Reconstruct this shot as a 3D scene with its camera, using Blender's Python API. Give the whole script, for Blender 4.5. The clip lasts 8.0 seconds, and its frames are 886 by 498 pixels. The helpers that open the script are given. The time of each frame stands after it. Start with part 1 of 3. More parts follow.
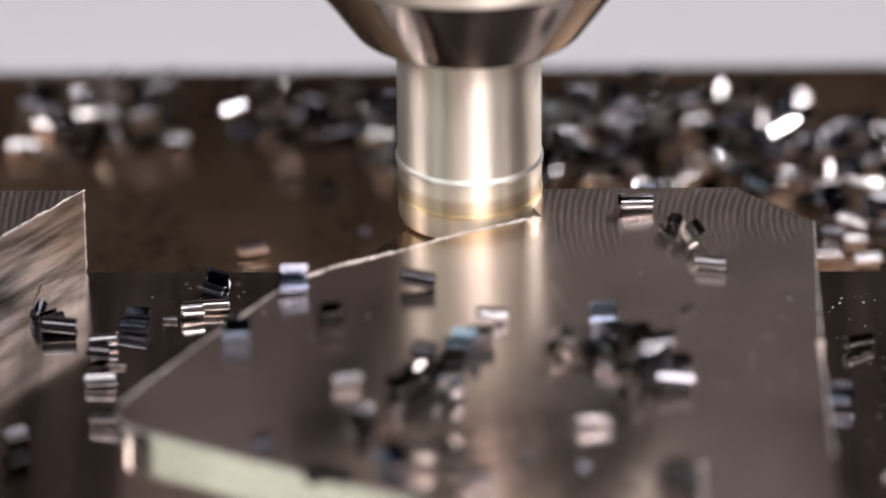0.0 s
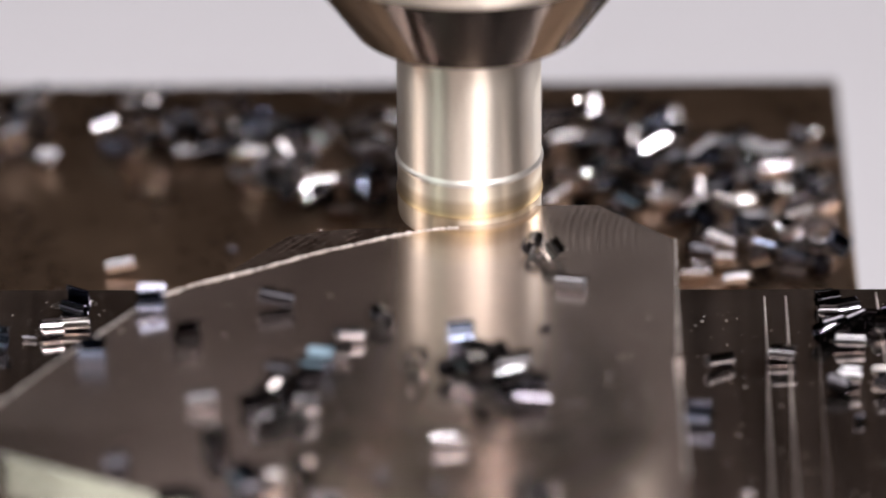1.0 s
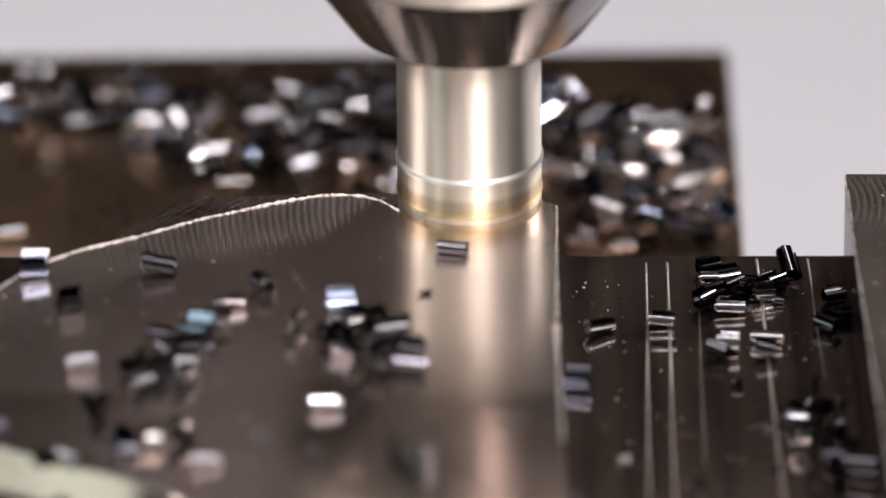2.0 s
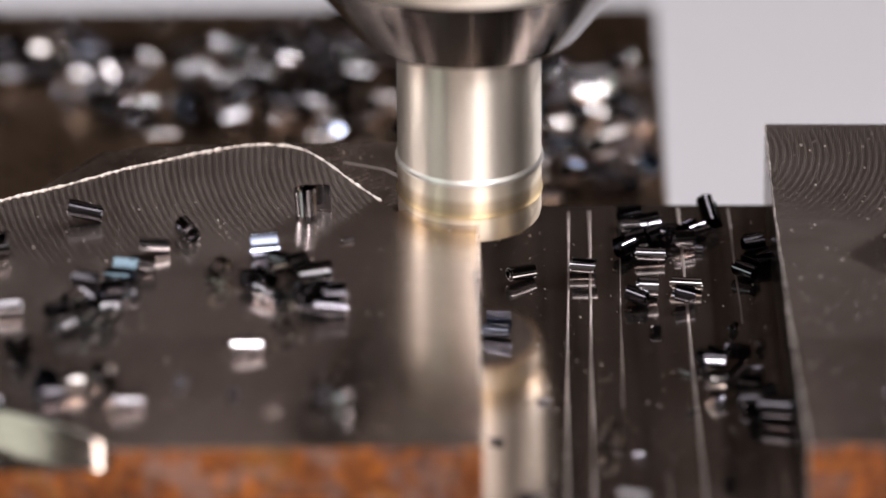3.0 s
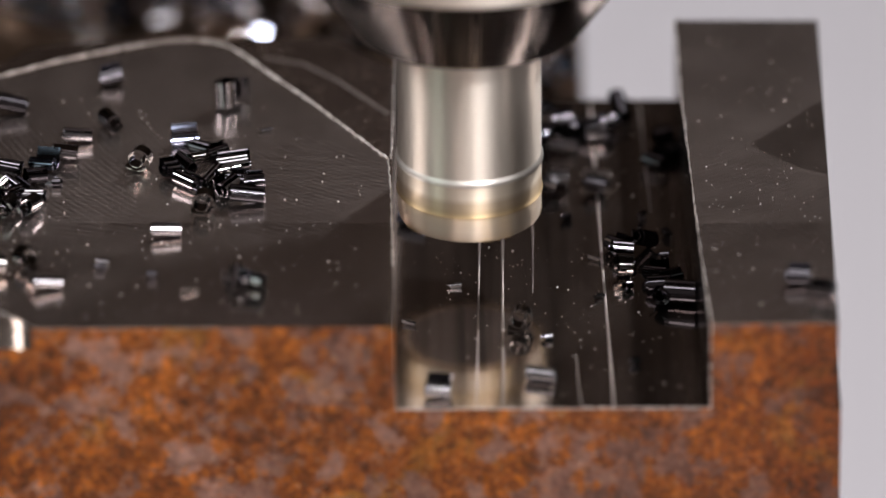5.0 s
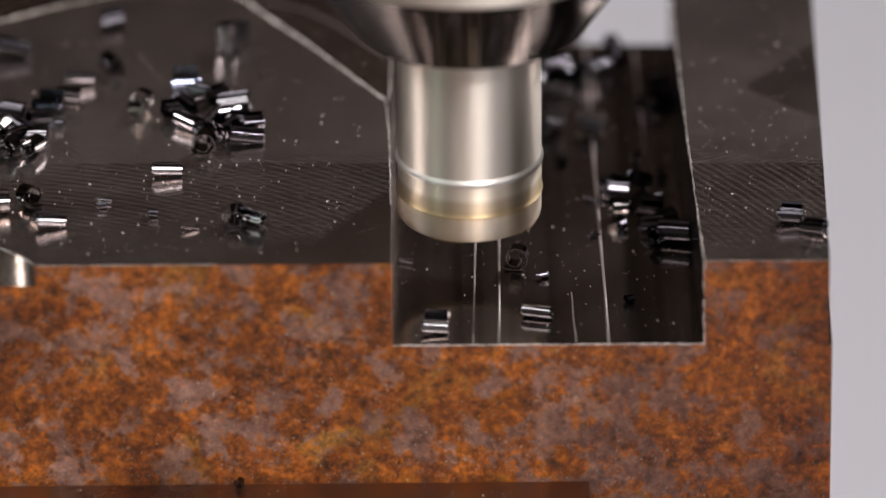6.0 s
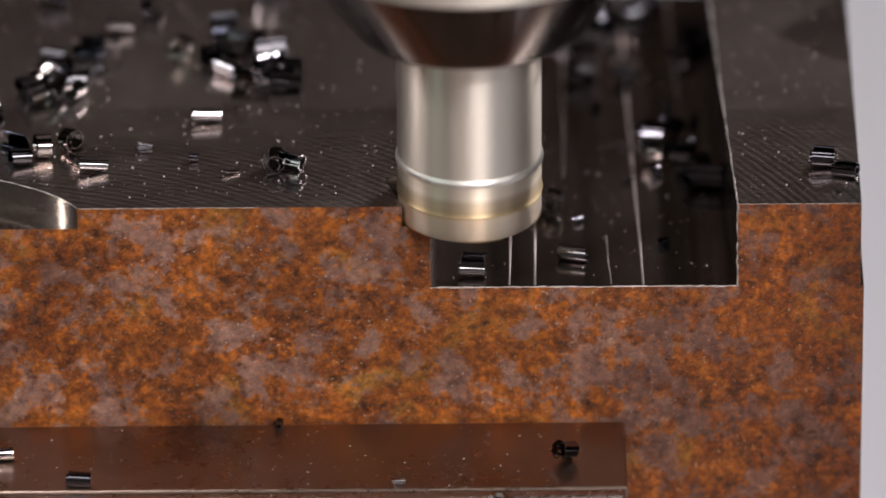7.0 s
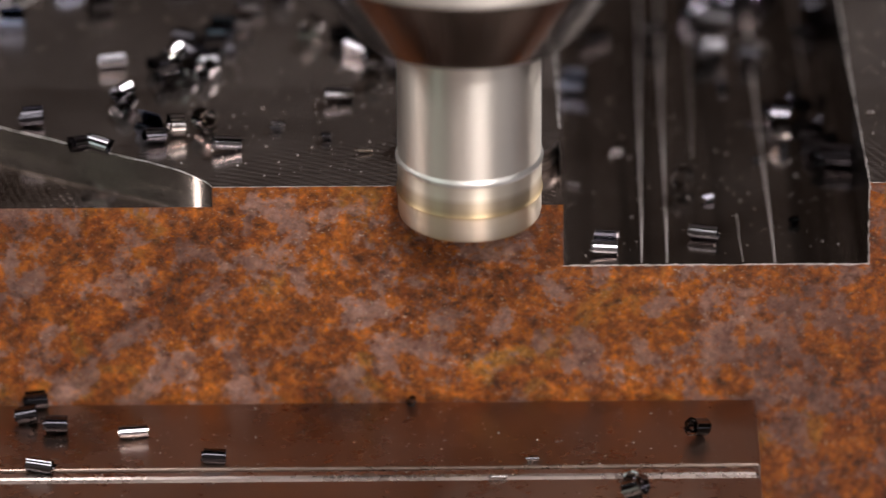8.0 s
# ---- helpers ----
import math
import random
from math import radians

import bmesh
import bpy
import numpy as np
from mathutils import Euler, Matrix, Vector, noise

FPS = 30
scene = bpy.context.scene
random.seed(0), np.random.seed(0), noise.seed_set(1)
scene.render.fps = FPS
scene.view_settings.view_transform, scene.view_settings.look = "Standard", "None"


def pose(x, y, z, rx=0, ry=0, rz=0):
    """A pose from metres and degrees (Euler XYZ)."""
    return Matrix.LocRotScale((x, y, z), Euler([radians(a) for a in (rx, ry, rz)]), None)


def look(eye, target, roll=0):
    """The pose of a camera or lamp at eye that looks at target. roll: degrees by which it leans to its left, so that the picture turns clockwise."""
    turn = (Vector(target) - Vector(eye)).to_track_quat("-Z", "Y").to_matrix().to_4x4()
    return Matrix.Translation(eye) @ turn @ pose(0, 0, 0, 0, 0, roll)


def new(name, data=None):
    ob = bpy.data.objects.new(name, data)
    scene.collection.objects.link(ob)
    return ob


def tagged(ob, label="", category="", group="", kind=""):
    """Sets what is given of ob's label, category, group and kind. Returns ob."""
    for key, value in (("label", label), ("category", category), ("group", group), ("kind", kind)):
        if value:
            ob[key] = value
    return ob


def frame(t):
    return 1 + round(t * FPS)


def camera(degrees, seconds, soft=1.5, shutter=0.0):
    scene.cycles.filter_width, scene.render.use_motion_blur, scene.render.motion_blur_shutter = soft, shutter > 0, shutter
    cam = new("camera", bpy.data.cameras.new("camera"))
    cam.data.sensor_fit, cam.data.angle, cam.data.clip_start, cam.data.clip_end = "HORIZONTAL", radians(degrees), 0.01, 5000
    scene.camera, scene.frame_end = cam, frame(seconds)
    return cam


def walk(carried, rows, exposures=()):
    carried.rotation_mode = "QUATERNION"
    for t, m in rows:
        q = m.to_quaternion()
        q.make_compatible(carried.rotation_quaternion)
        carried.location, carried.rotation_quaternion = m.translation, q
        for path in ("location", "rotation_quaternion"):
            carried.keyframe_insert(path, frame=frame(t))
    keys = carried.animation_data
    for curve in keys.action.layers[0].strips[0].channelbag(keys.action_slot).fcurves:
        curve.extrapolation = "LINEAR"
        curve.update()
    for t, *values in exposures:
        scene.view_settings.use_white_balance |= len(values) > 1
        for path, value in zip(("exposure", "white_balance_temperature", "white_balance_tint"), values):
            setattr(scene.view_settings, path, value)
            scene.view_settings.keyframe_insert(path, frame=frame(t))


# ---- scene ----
MM = 0.001
cam = camera(6.157, 8.0, soft=1.5, shutter=0.35)
cam.data.dof.use_dof = True
cam.data.dof.focus_distance = 1.131
cam.data.dof.aperture_fstop = 9.2
CAM_POSE = pose(-3.57 * MM, -1006.82 * MM, 522.74 * MM, 62.739) @ pose(0, 0, 0, 0, 0, -0.4955)
walk(cam, [(0.0, CAM_POSE), (8.0, CAM_POSE)], exposures=[(0.0, -0.04), (1.7, -0.05), (3.0, -0.15), (4.5, -0.32), (6.0, -0.50), (7.0, -0.50), (8.0, -0.43)])

# way of the spindle over the workpiece, millimetres; the table carries the work the other way
PASS = [(0.0, 0.0, 0.2), (0.5, 8.94, 4.32), (1.0, 18.95, 5.22), (1.5, 28.26, 1.72), (1.7, 31.54, -0.6), (2.8, 43.25, -17.27),
        (3.0, 45.34, -20.71), (3.5, 50.33, -28.57), (4.0, 55.13, -36.56), (4.5, 56.61, -45.3), (4.7, 56.8, -48.86), (6.0, 57.25, -72.48),
        (6.5, 56.76, -81.37), (7.0, 52.13, -89.37), (7.5, 43.87, -94.48), (8.0, 33.8, -95.58)]

# ---- light ----
world = bpy.data.worlds.new("workshop")
world.use_nodes = True
world.node_tree.nodes["Background"].inputs[0].default_value = (0.5, 0.47, 0.45, 1)
world.node_tree.nodes["Background"].inputs[1].default_value = 0.03
scene.world = world


def lamp(name, eye, target, sx, sy, watts, colour=(1, 0.955, 0.965)):
    data = bpy.data.lights.new(name, "AREA")
    data.shape, data.size, data.size_y, data.energy, data.color = "RECTANGLE", sx, sy, watts, colour
    ob = new(name, data)
    ob.matrix_world = look(eye, target)
    return ob


lamp("machine_lamp", (-0.78, 0.06, 0.60), (0, 0, 0.02), 0.08, 0.35, 4.7)
lamp("machine_lamp", (0.40, -0.80, 0.47), (0, 0, 0.03), 0.05, 0.30, 1.5)
lamp("machine_lamp", (0.22, -0.88, 0.47), (0, 0, 0.03), 0.05, 0.30, 1.3)
lamp("machine_lamp", (0.80, -0.46, 0.50), (0, 0, 0.03), 0.05, 0.30, 0.7)


def aimed_spot(eye, target, watts, cone, size):
    data = bpy.data.lights.new("aimed_spot", "SPOT")
    data.energy, data.color, data.spot_size, data.spot_blend, data.shadow_soft_size = watts, (1, 0.955, 0.965), radians(cone), 1.0, size
    new("aimed_spot", data).matrix_world = look(eye, target)


aimed_spot((0.25, -0.82, 0.72), (0.0, -0.01, -0.005), 182, 6.6, 0.11)
# spot added to raise highlights on the rear chips
aimed_spot((-0.68, 0.04, 0.42), (0.02, 0.165, -0.02), 62, 11, 0.06)
lamp("machine_lamp", (0.72, 0.50, 0.52), (0.05, 0.06, -0.02), 0.07, 0.16, 2.4)
# spot added from behind for a glow in the middle of the top
aimed_spot((0.45, 0.70, 0.66), (-0.008, 0.0, 0.01), 46, 7.4, 0.05)
# two overhead fill lights added to brighten the pan and its reflection in the tool
lamp("pan_fill_light", (0.0, 0.50, 1.36), (0.0, 0.55, -0.3), 0.8, 0.32, 15.6)
lamp("pan_fill_light", (-0.15, -0.85, 1.36), (-0.15, -0.85, -0.3), 1.0, 0.4, 12.5)


# ---- materials ----
def material(name):
    m = bpy.data.materials.new(name)
    m.use_nodes = True
    t = m.node_tree
    return m, t.nodes, t.links, t.nodes["Principled BSDF"]


def noise_node(n, l, scale, detail=4, rough=0.55, coord=None, distortion=0.0):
    k = n.new("ShaderNodeTexNoise")
    k.inputs["Scale"].default_value, k.inputs["Detail"].default_value, k.inputs["Roughness"].default_value = scale, detail, rough
    k.inputs["Distortion"].default_value = distortion
    if coord:
        l.new(coord, k.inputs["Vector"])
    return k


def ramp(n, l, source, stops):
    k = n.new("ShaderNodeValToRGB")
    els = k.color_ramp.elements
    while len(els) < len(stops):
        els.new(0.5)
    for e, (p, c) in zip(els, stops):
        e.position, e.color = p, (*c, 1) if len(c) == 3 else c
    l.new(source, k.inputs[0])
    return k


def grey(v):
    return (v, v, v)


def bump(n, l, height, strength, distance, normal=None):
    k = n.new("ShaderNodeBump")
    k.inputs["Strength"].default_value, k.inputs["Distance"].default_value = strength, distance
    l.new(height, k.inputs["Height"])
    if normal:
        l.new(normal, k.inputs["Normal"])
    return k


def coords(n, l, sx=1, sy=1, sz=1):
    c = n.new("ShaderNodeTexCoord")
    k = n.new("ShaderNodeMapping")
    k.inputs["Scale"].default_value = (sx, sy, sz)
    l.new(c.outputs["Object"], k.inputs["Vector"])
    return k.outputs["Vector"]


def metal(name, colour, rough, spread=0.08, streak=(1, 1, 1), scale=300, relief=0.1, depth=0.00005, aniso=0.0, band=None):
    m, n, l, b = material(name)
    b.inputs["Metallic"].default_value = 1.0
    v = coords(n, l, *streak)
    fine = noise_node(n, l, scale, 5, 0.6, v)
    wide = noise_node(n, l, scale / 12, 3, 0.5, coords(n, l))
    add = n.new("ShaderNodeMath")
    add.operation = "ADD"
    l.new(fine.outputs["Fac"], add.inputs[0]), l.new(wide.outputs["Fac"], add.inputs[1])
    r = n.new("ShaderNodeMapRange")
    r.inputs["From Min"].default_value, r.inputs["From Max"].default_value = 0.6, 1.4
    r.inputs["To Min"].default_value, r.inputs["To Max"].default_value = max(rough - spread, 0.02), rough + spread
    l.new(add.outputs[0], r.inputs["Value"]), l.new(r.outputs["Result"], b.inputs["Roughness"])
    c = ramp(n, l, wide.outputs["Fac"], [(0.3, tuple(0.85 * x for x in colour)), (0.7, colour)])
    if band:
        c = ramp(n, l, fine.outputs["Fac"], [(0.38, tuple(band * x for x in colour)), (0.60, colour)])
    l.new(c.outputs["Color"], b.inputs["Base Color"])
    if relief:
        l.new(bump(n, l, fine.outputs["Fac"], relief, depth).outputs["Normal"], b.inputs["Normal"])
    if aniso:
        b.inputs["Anisotropic"].default_value = aniso
        b.inputs["Anisotropic Rotation"].default_value = 0.25
        tg = n.new("ShaderNodeTangent")
        tg.direction_type, tg.axis = "RADIAL", "Z"
        l.new(tg.outputs["Tangent"], b.inputs["Tangent"])
    return m


def mixed(n, l, kind, fac, a, c):
    k = n.new("ShaderNodeMixRGB")
    k.blend_type = kind
    for source, slot in ((fac, 0), (a, 1), (c, 2)):
        if isinstance(source, (int, float)):
            k.inputs[slot].default_value = source if slot == 0 else (source, source, source, 1)
        else:
            l.new(source, k.inputs[slot])
    return k.outputs[0]


def milled_steel(name, colour, mirror, dull, share, arc_scale, centre, streak, lines=0.87, bands=False):
    """Machined steel: a polished ground with duller cutter arcs, fine scratches and faint stains."""
    m, n, l, b = material(name)
    d = n.new("ShaderNodeBsdfPrincipled")
    wide = noise_node(n, l, 55, 5, 0.6, coords(n, l), 0.4)
    fine = noise_node(n, l, 1300, 4, 0.65, coords(n, l, *streak))
    c = ramp(n, l, wide.outputs["Fac"], [(0.3, tuple(0.86 * x for x in colour)), (0.7, colour)])
    w = n.new("ShaderNodeTexWave")
    w.wave_type, w.rings_direction = "RINGS", "Z"
    w.inputs["Scale"].default_value, w.inputs["Distortion"].default_value = arc_scale, 1.2
    w.inputs["Detail"].default_value, w.inputs["Detail Scale"].default_value = 3, 2.0
    mp = n.new("ShaderNodeMapping")
    mp.inputs["Location"].default_value = (-centre[0] * MM, -centre[1] * MM, 0)
    l.new(coords(n, l), mp.inputs["Vector"])
    l.new(mp.outputs["Vector"], w.inputs["Vector"])
    total = None
    for source, weight in ((w.outputs["Fac"], (1 - lines) * 1.7), (fine.outputs["Fac"], 0.6), (wide.outputs["Fac"], 0.5)):
        k = n.new("ShaderNodeMath")
        k.operation = "MULTIPLY_ADD"
        l.new(source, k.inputs[0])
        k.inputs[1].default_value = weight
        if total:
            l.new(total, k.inputs[2])
        else:
            k.inputs[2].default_value = 0.0
        total = k.outputs[0]
    r = n.new("ShaderNodeMapRange")
    r.inputs["From Min"].default_value, r.inputs["From Max"].default_value = 0.42 + 0.8 * (1 - lines), 0.78 + 1.6 * (1 - lines)
    r.inputs["To Min"].default_value, r.inputs["To Max"].default_value = 0.0, share * 3.4
    l.new(total, r.inputs["Value"])
    lined = mixed(n, l, "MULTIPLY", 1.0, c.outputs["Color"], ramp(n, l, w.outputs["Fac"], [(0.2, grey(lines)), (0.7, grey(1.0))]).outputs["Color"])
    if bands:
        stripe = noise_node(n, l, 210, 3, 0.6, coords(n, l, 1, 0.02, 1))
        lined = mixed(n, l, "MULTIPLY", 1.0, lined, ramp(n, l, stripe.outputs["Fac"], [(0.38, grey(0.5)), (0.5, grey(0.85)), (0.62, grey(1.1))]).outputs["Color"])
    nb = bump(n, l, fine.outputs["Fac"], 0.16, 0.00003)
    for s, rough in ((b, mirror), (d, dull)):
        s.inputs["Metallic"].default_value, s.inputs["Roughness"].default_value = 1.0, rough
        l.new(lined, s.inputs["Base Color"])
        l.new(nb.outputs["Normal"], s.inputs["Normal"])
    mix = n.new("ShaderNodeMixShader")
    l.new(r.outputs["Result"], mix.inputs[0]), l.new(b.outputs[0], mix.inputs[1]), l.new(d.outputs[0], mix.inputs[2])
    l.new(mix.outputs[0], n["Material Output"].inputs["Surface"])
    return m


def rust_material():
    """Flaking rust: brown ground with orange bloom and specks, ochre stains, dark pits, and smooth mauve scale between."""
    m, n, l, b = material("rust")
    v = coords(n, l)
    shifted = n.new("ShaderNodeMapping")
    shifted.inputs["Location"].default_value = (0.31, 0.17, 0.43)
    l.new(v, shifted.inputs["Vector"])
    v2 = shifted.outputs["Vector"]
    spot = noise_node(n, l, 42, 4, 0.6, v, 0.3)
    big = noise_node(n, l, 185, 9, 0.69, v, 0.3)
    bloom = noise_node(n, l, 460, 9, 0.72, v2, 0.4)
    stain = noise_node(n, l, 95, 6, 0.62, v2, 0.6)
    grit_fine = noise_node(n, l, 1300, 5, 0.72, v)
    pit = noise_node(n, l, 480, 5, 0.66, v2, 0.5)
    skin = ramp(n, l, bloom.outputs["Fac"], [(0.34, (0.095, 0.028, 0.010)), (0.43, (0.20, 0.058, 0.012)), (0.53, (0.34, 0.094, 0.012)), (0.62, (0.52, 0.160, 0.018))]).outputs["Color"]
    ochre = ramp(n, l, stain.outputs["Fac"], [(0.56, grey(0)), (0.66, grey(0.75))])
    tint = n.new("ShaderNodeRGB")
    tint.outputs[0].default_value = (0.40, 0.195, 0.036, 1)
    skin = mixed(n, l, "MIX", ochre.outputs["Color"], skin, tint.outputs[0])
    scale = ramp(n, l, bloom.outputs["Fac"], [(0.35, (0.19, 0.093, 0.074)), (0.5, (0.265, 0.150, 0.127)), (0.66, (0.33, 0.208, 0.184))])
    where = ramp(n, l, big.outputs["Fac"], [(0.508, grey(0)), (0.538, grey(0.8)), (0.64, grey(0.95))])
    skin = mixed(n, l, "MIX", where.outputs["Color"], skin, scale.outputs["Color"])
    blotch = noise_node(n, l, 150, 6, 0.66, shifted.outputs["Vector"], 0.5)
    skin = mixed(n, l, "MULTIPLY", 1.0, skin, ramp(n, l, blotch.outputs["Fac"], [(0.34, (0.66, 0.54, 0.46)), (0.46, (1.0, 0.98, 0.96)), (0.60, (1.25, 1.28, 1.26))]).outputs["Color"])
    specks = ramp(n, l, grit_fine.outputs["Fac"], [(0.55, grey(0)), (0.63, grey(0.75))])
    orange = n.new("ShaderNodeRGB")
    orange.outputs[0].default_value = (0.68, 0.22, 0.028, 1)
    hold = mixed(n, l, "MULTIPLY", 0.9, specks.outputs["Color"], ramp(n, l, big.outputs["Fac"], [(0.53, grey(1)), (0.57, grey(0.3))]).outputs["Color"])
    skin = mixed(n, l, "MIX", hold, skin, orange.outputs[0])
    dark = ramp(n, l, pit.outputs["Fac"], [(0.33, grey(0.10)), (0.40, grey(0.65)), (0.45, grey(1.0))])
    skin = mixed(n, l, "MULTIPLY", 0.5, skin, dark.outputs["Color"])
    crumb = noise_node(n, l, 850, 4, 0.62, v2, 0.4)
    hush = ramp(n, l, big.outputs["Fac"], [(0.53, grey(0.85)), (0.56, grey(0.5))])
    skin = mixed(n, l, "MULTIPLY", hush.outputs["Color"], skin, ramp(n, l, crumb.outputs["Fac"], [(0.36, (0.64, 0.57, 0.52)), (0.48, (1, 1, 1)), (0.62, (1.5, 1.42, 1.25))]).outputs["Color"])
    # small glints painted into the colour as pale specks
    flake = noise_node(n, l, 1900, 3, 0.6, v2)
    glint = ramp(n, l, flake.outputs["Fac"], [(0.65, grey(0)), (0.69, grey(0.85))])
    pale = n.new("ShaderNodeRGB")
    pale.outputs[0].default_value = (0.62, 0.46, 0.36, 1)
    skin = mixed(n, l, "MIX", glint.outputs["Color"], skin, pale.outputs[0])
    tone = ramp(n, l, spot.outputs["Fac"], [(0.36, (0.60, 0.55, 0.53)), (0.58, (1.1, 1.08, 1.05))])
    skin = mixed(n, l, "MULTIPLY", 1.0, skin, tone.outputs["Color"])
    # darker rust towards the overhanging end
    sep = n.new("ShaderNodeSeparateXYZ")
    l.new(v, sep.inputs[0])
    along_x = n.new("ShaderNodeMath")
    along_x.operation = "MULTIPLY_ADD"
    l.new(big.outputs["Fac"], along_x.inputs[0])
    along_x.inputs[1].default_value = 0.16
    l.new(sep.outputs["X"], along_x.inputs[2])
    end_tone = ramp(n, l, along_x.outputs[0], [(0.140, (1, 1, 1)), (0.185, (0.66, 0.55, 0.48))])
    skin = mixed(n, l, "MULTIPLY", 1.0, skin, end_tone.outputs["Color"])
    l.new(skin, b.inputs["Base Color"])
    r = ramp(n, l, grit_fine.outputs["Fac"], [(0.42, grey(0.75)), (0.60, grey(0.26))])
    l.new(r.outputs["Color"], b.inputs["Roughness"])
    b1 = bump(n, l, bloom.outputs["Fac"], 0.85, 0.0011)
    grain = mixed(n, l, "MIX", where.outputs["Color"], grit_fine.outputs["Fac"], 0.5)
    b2 = bump(n, l, grain, 1.0, 0.0006, b1.outputs["Normal"])
    b3 = bump(n, l, dark.outputs["Color"], 0.6, 0.0003, b2.outputs["Normal"])
    l.new(b3.outputs["Normal"], b.inputs["Normal"])
    return m


def paint(name, colour, rough, spread=0.06, scale=6):
    m, n, l, b = material(name)
    k = noise_node(n, l, scale, 6, 0.6, coords(n, l))
    c = ramp(n, l, k.outputs["Fac"], [(0.3, tuple(x * (1 - spread) for x in colour)), (0.7, colour)])
    l.new(c.outputs["Color"], b.inputs["Base Color"])
    b.inputs["Roughness"].default_value = rough
    f = noise_node(n, l, 400, 3, 0.5, coords(n, l))
    l.new(bump(n, l, f.outputs["Fac"], 0.1, 0.0003).outputs["Normal"], b.inputs["Normal"])
    return m


def heat_tint(m, height, stops):
    """Coloured rings of heat and wear round a turned part, along its axis."""
    n, l = m.node_tree.nodes, m.node_tree.links
    b = n["Principled BSDF"]
    plain = b.inputs["Base Color"].links[0].from_socket
    sep = n.new("ShaderNodeSeparateXYZ")
    l.new(coords(n, l), sep.inputs[0])
    along = n.new("ShaderNodeMapRange")
    along.inputs["From Max"].default_value = height
    l.new(sep.outputs["Z"], along.inputs["Value"])
    rings = ramp(n, l, along.outputs["Result"], stops)
    l.new(mixed(n, l, "MULTIPLY", 1.0, plain, rings.outputs["Color"]), b.inputs["Base Color"])


TOP = milled_steel("face_milled_steel", (0.82, 0.72, 0.67), 0.21, 0.44, 0.075, 320, (66, -9), (1, 1, 1))
TOP_FRONT = milled_steel("front_pass_steel", (0.82, 0.72, 0.67), 0.17, 0.44, 0.06, 260, (-20, -150), (1, 1, 1))
PATCH = milled_steel("crossing_pass_steel", (0.58, 0.50, 0.46), 0.2, 0.45, 0.04, 400, (140, -10), (1, 1, 1))
FLOOR_STEEL = milled_steel("pocket_floor_steel", (0.74, 0.65, 0.60), 0.11, 0.40, 0.030, 900, (60, 60), (8, 0.3, 1), 0.95, True)
LEDGE_STEEL = milled_steel("step_steel", (0.55, 0.44, 0.385), 0.13, 0.42, 0.12, 300, (70, -60), (1, 1, 1), 0.95)
# milled steel with the shade on the rib's pocket side put into its colour
RIB_WALL = milled_steel("shaded_rib_wall", (0.11, 0.095, 0.09), 0.18, 0.40, 0.02, 900, (0, 0), (0.3, 0.3, 6), 1.0)
FINE_WALL = milled_steel("fine_milled_wall", (0.56, 0.56, 0.54), 0.12, 0.40, 0.04, 900, (0, 0), (0.3, 0.3, 6), 1.0)
WALL_STEEL = metal("side_milled_steel", (0.84, 0.77, 0.74), 0.36, 0.12, (0.06, 0.06, 0.5), 1000, 0.1, 0.0001, band=0.25)
RUST = rust_material()
JAW = metal("oiled_jaw_steel", (0.35, 0.262, 0.215), 0.30, 0.08, (1, 1, 1), 500, 0.06)
REAR_JAW = metal("brown_oiled_jaw_steel", (0.37, 0.255, 0.175), 0.30, 0.08, (1, 1, 1), 500, 0.06)
JAW_EDGE = metal("worn_jaw_edge", (0.46, 0.38, 0.345), 0.3, 0.1, (1, 1, 1), 800, 0.3)
BURR = metal("burr_steel", (0.95, 0.90, 0.86), 0.5, 0.1, (1, 1, 1), 2000, 0.5, 0.0001)
CHIP = metal("dark_chip_steel", (0.29, 0.28, 0.295), 0.06, 0.03, (1, 1, 1), 600, 0.12)
# darkest chips; the rib's shade over the pocket is put into this colour
CHIP_BLACK = metal("shaded_dark_chip_steel", (0.09, 0.085, 0.096), 0.06, 0.03, (1, 1, 1), 600, 0.12)
CHIP_BLUE = metal("blue_chip_steel", (0.17, 0.19, 0.25), 0.10, 0.04, (1, 1, 1), 600, 0.12)
CHIP_GOLD = metal("bright_chip_steel", (0.36, 0.335, 0.325), 0.07, 0.03, (1, 1, 1), 600, 0.12)
# raised colour stands in for strong lamp highlights in the rear pile
CHIP_PALE = metal("highlight_chip_steel", (0.86, 0.82, 0.83), 0.06, 0.03, (1, 1, 1), 600, 0.12)
SHANK = metal("nickel_shank", (0.86, 0.79, 0.70), 0.50, 0.03, (1, 1, 30), 300, 0.0, aniso=0.86)
HEAD = metal("golden_cutter", (0.80, 0.72, 0.61), 0.50, 0.05, (1, 1, 30), 300, 0.0, aniso=0.85)
heat_tint(HEAD, 0.009, [(0.04, (0.70, 0.64, 0.58)), (0.22, (0.95, 0.93, 0.90)), (0.40, (1.08, 1.05, 1.0)), (0.46, (0.92, 0.78, 0.52)), (0.54, (0.72, 0.62, 0.48)), (0.68, (0.78, 0.70, 0.60)), (0.78, (1.08, 1.07, 1.05))])
MARK = metal("pass_mark_steel", (0.42, 0.37, 0.345), 0.42, 0.1, (1, 1, 1), 900, 0.2)
RING = metal("polished_ring", (0.95, 0.91, 0.85), 0.42, 0.03, (1, 1, 30), 300, 0.0)
INSERT = metal("coated_carbide", (0.70, 0.52, 0.26), 0.3, 0.05)
CHUCK = metal("ground_chuck_steel", (0.165, 0.145, 0.137), 0.10, 0.02, (1, 1, 20), 300, 0.0, aniso=0.92)
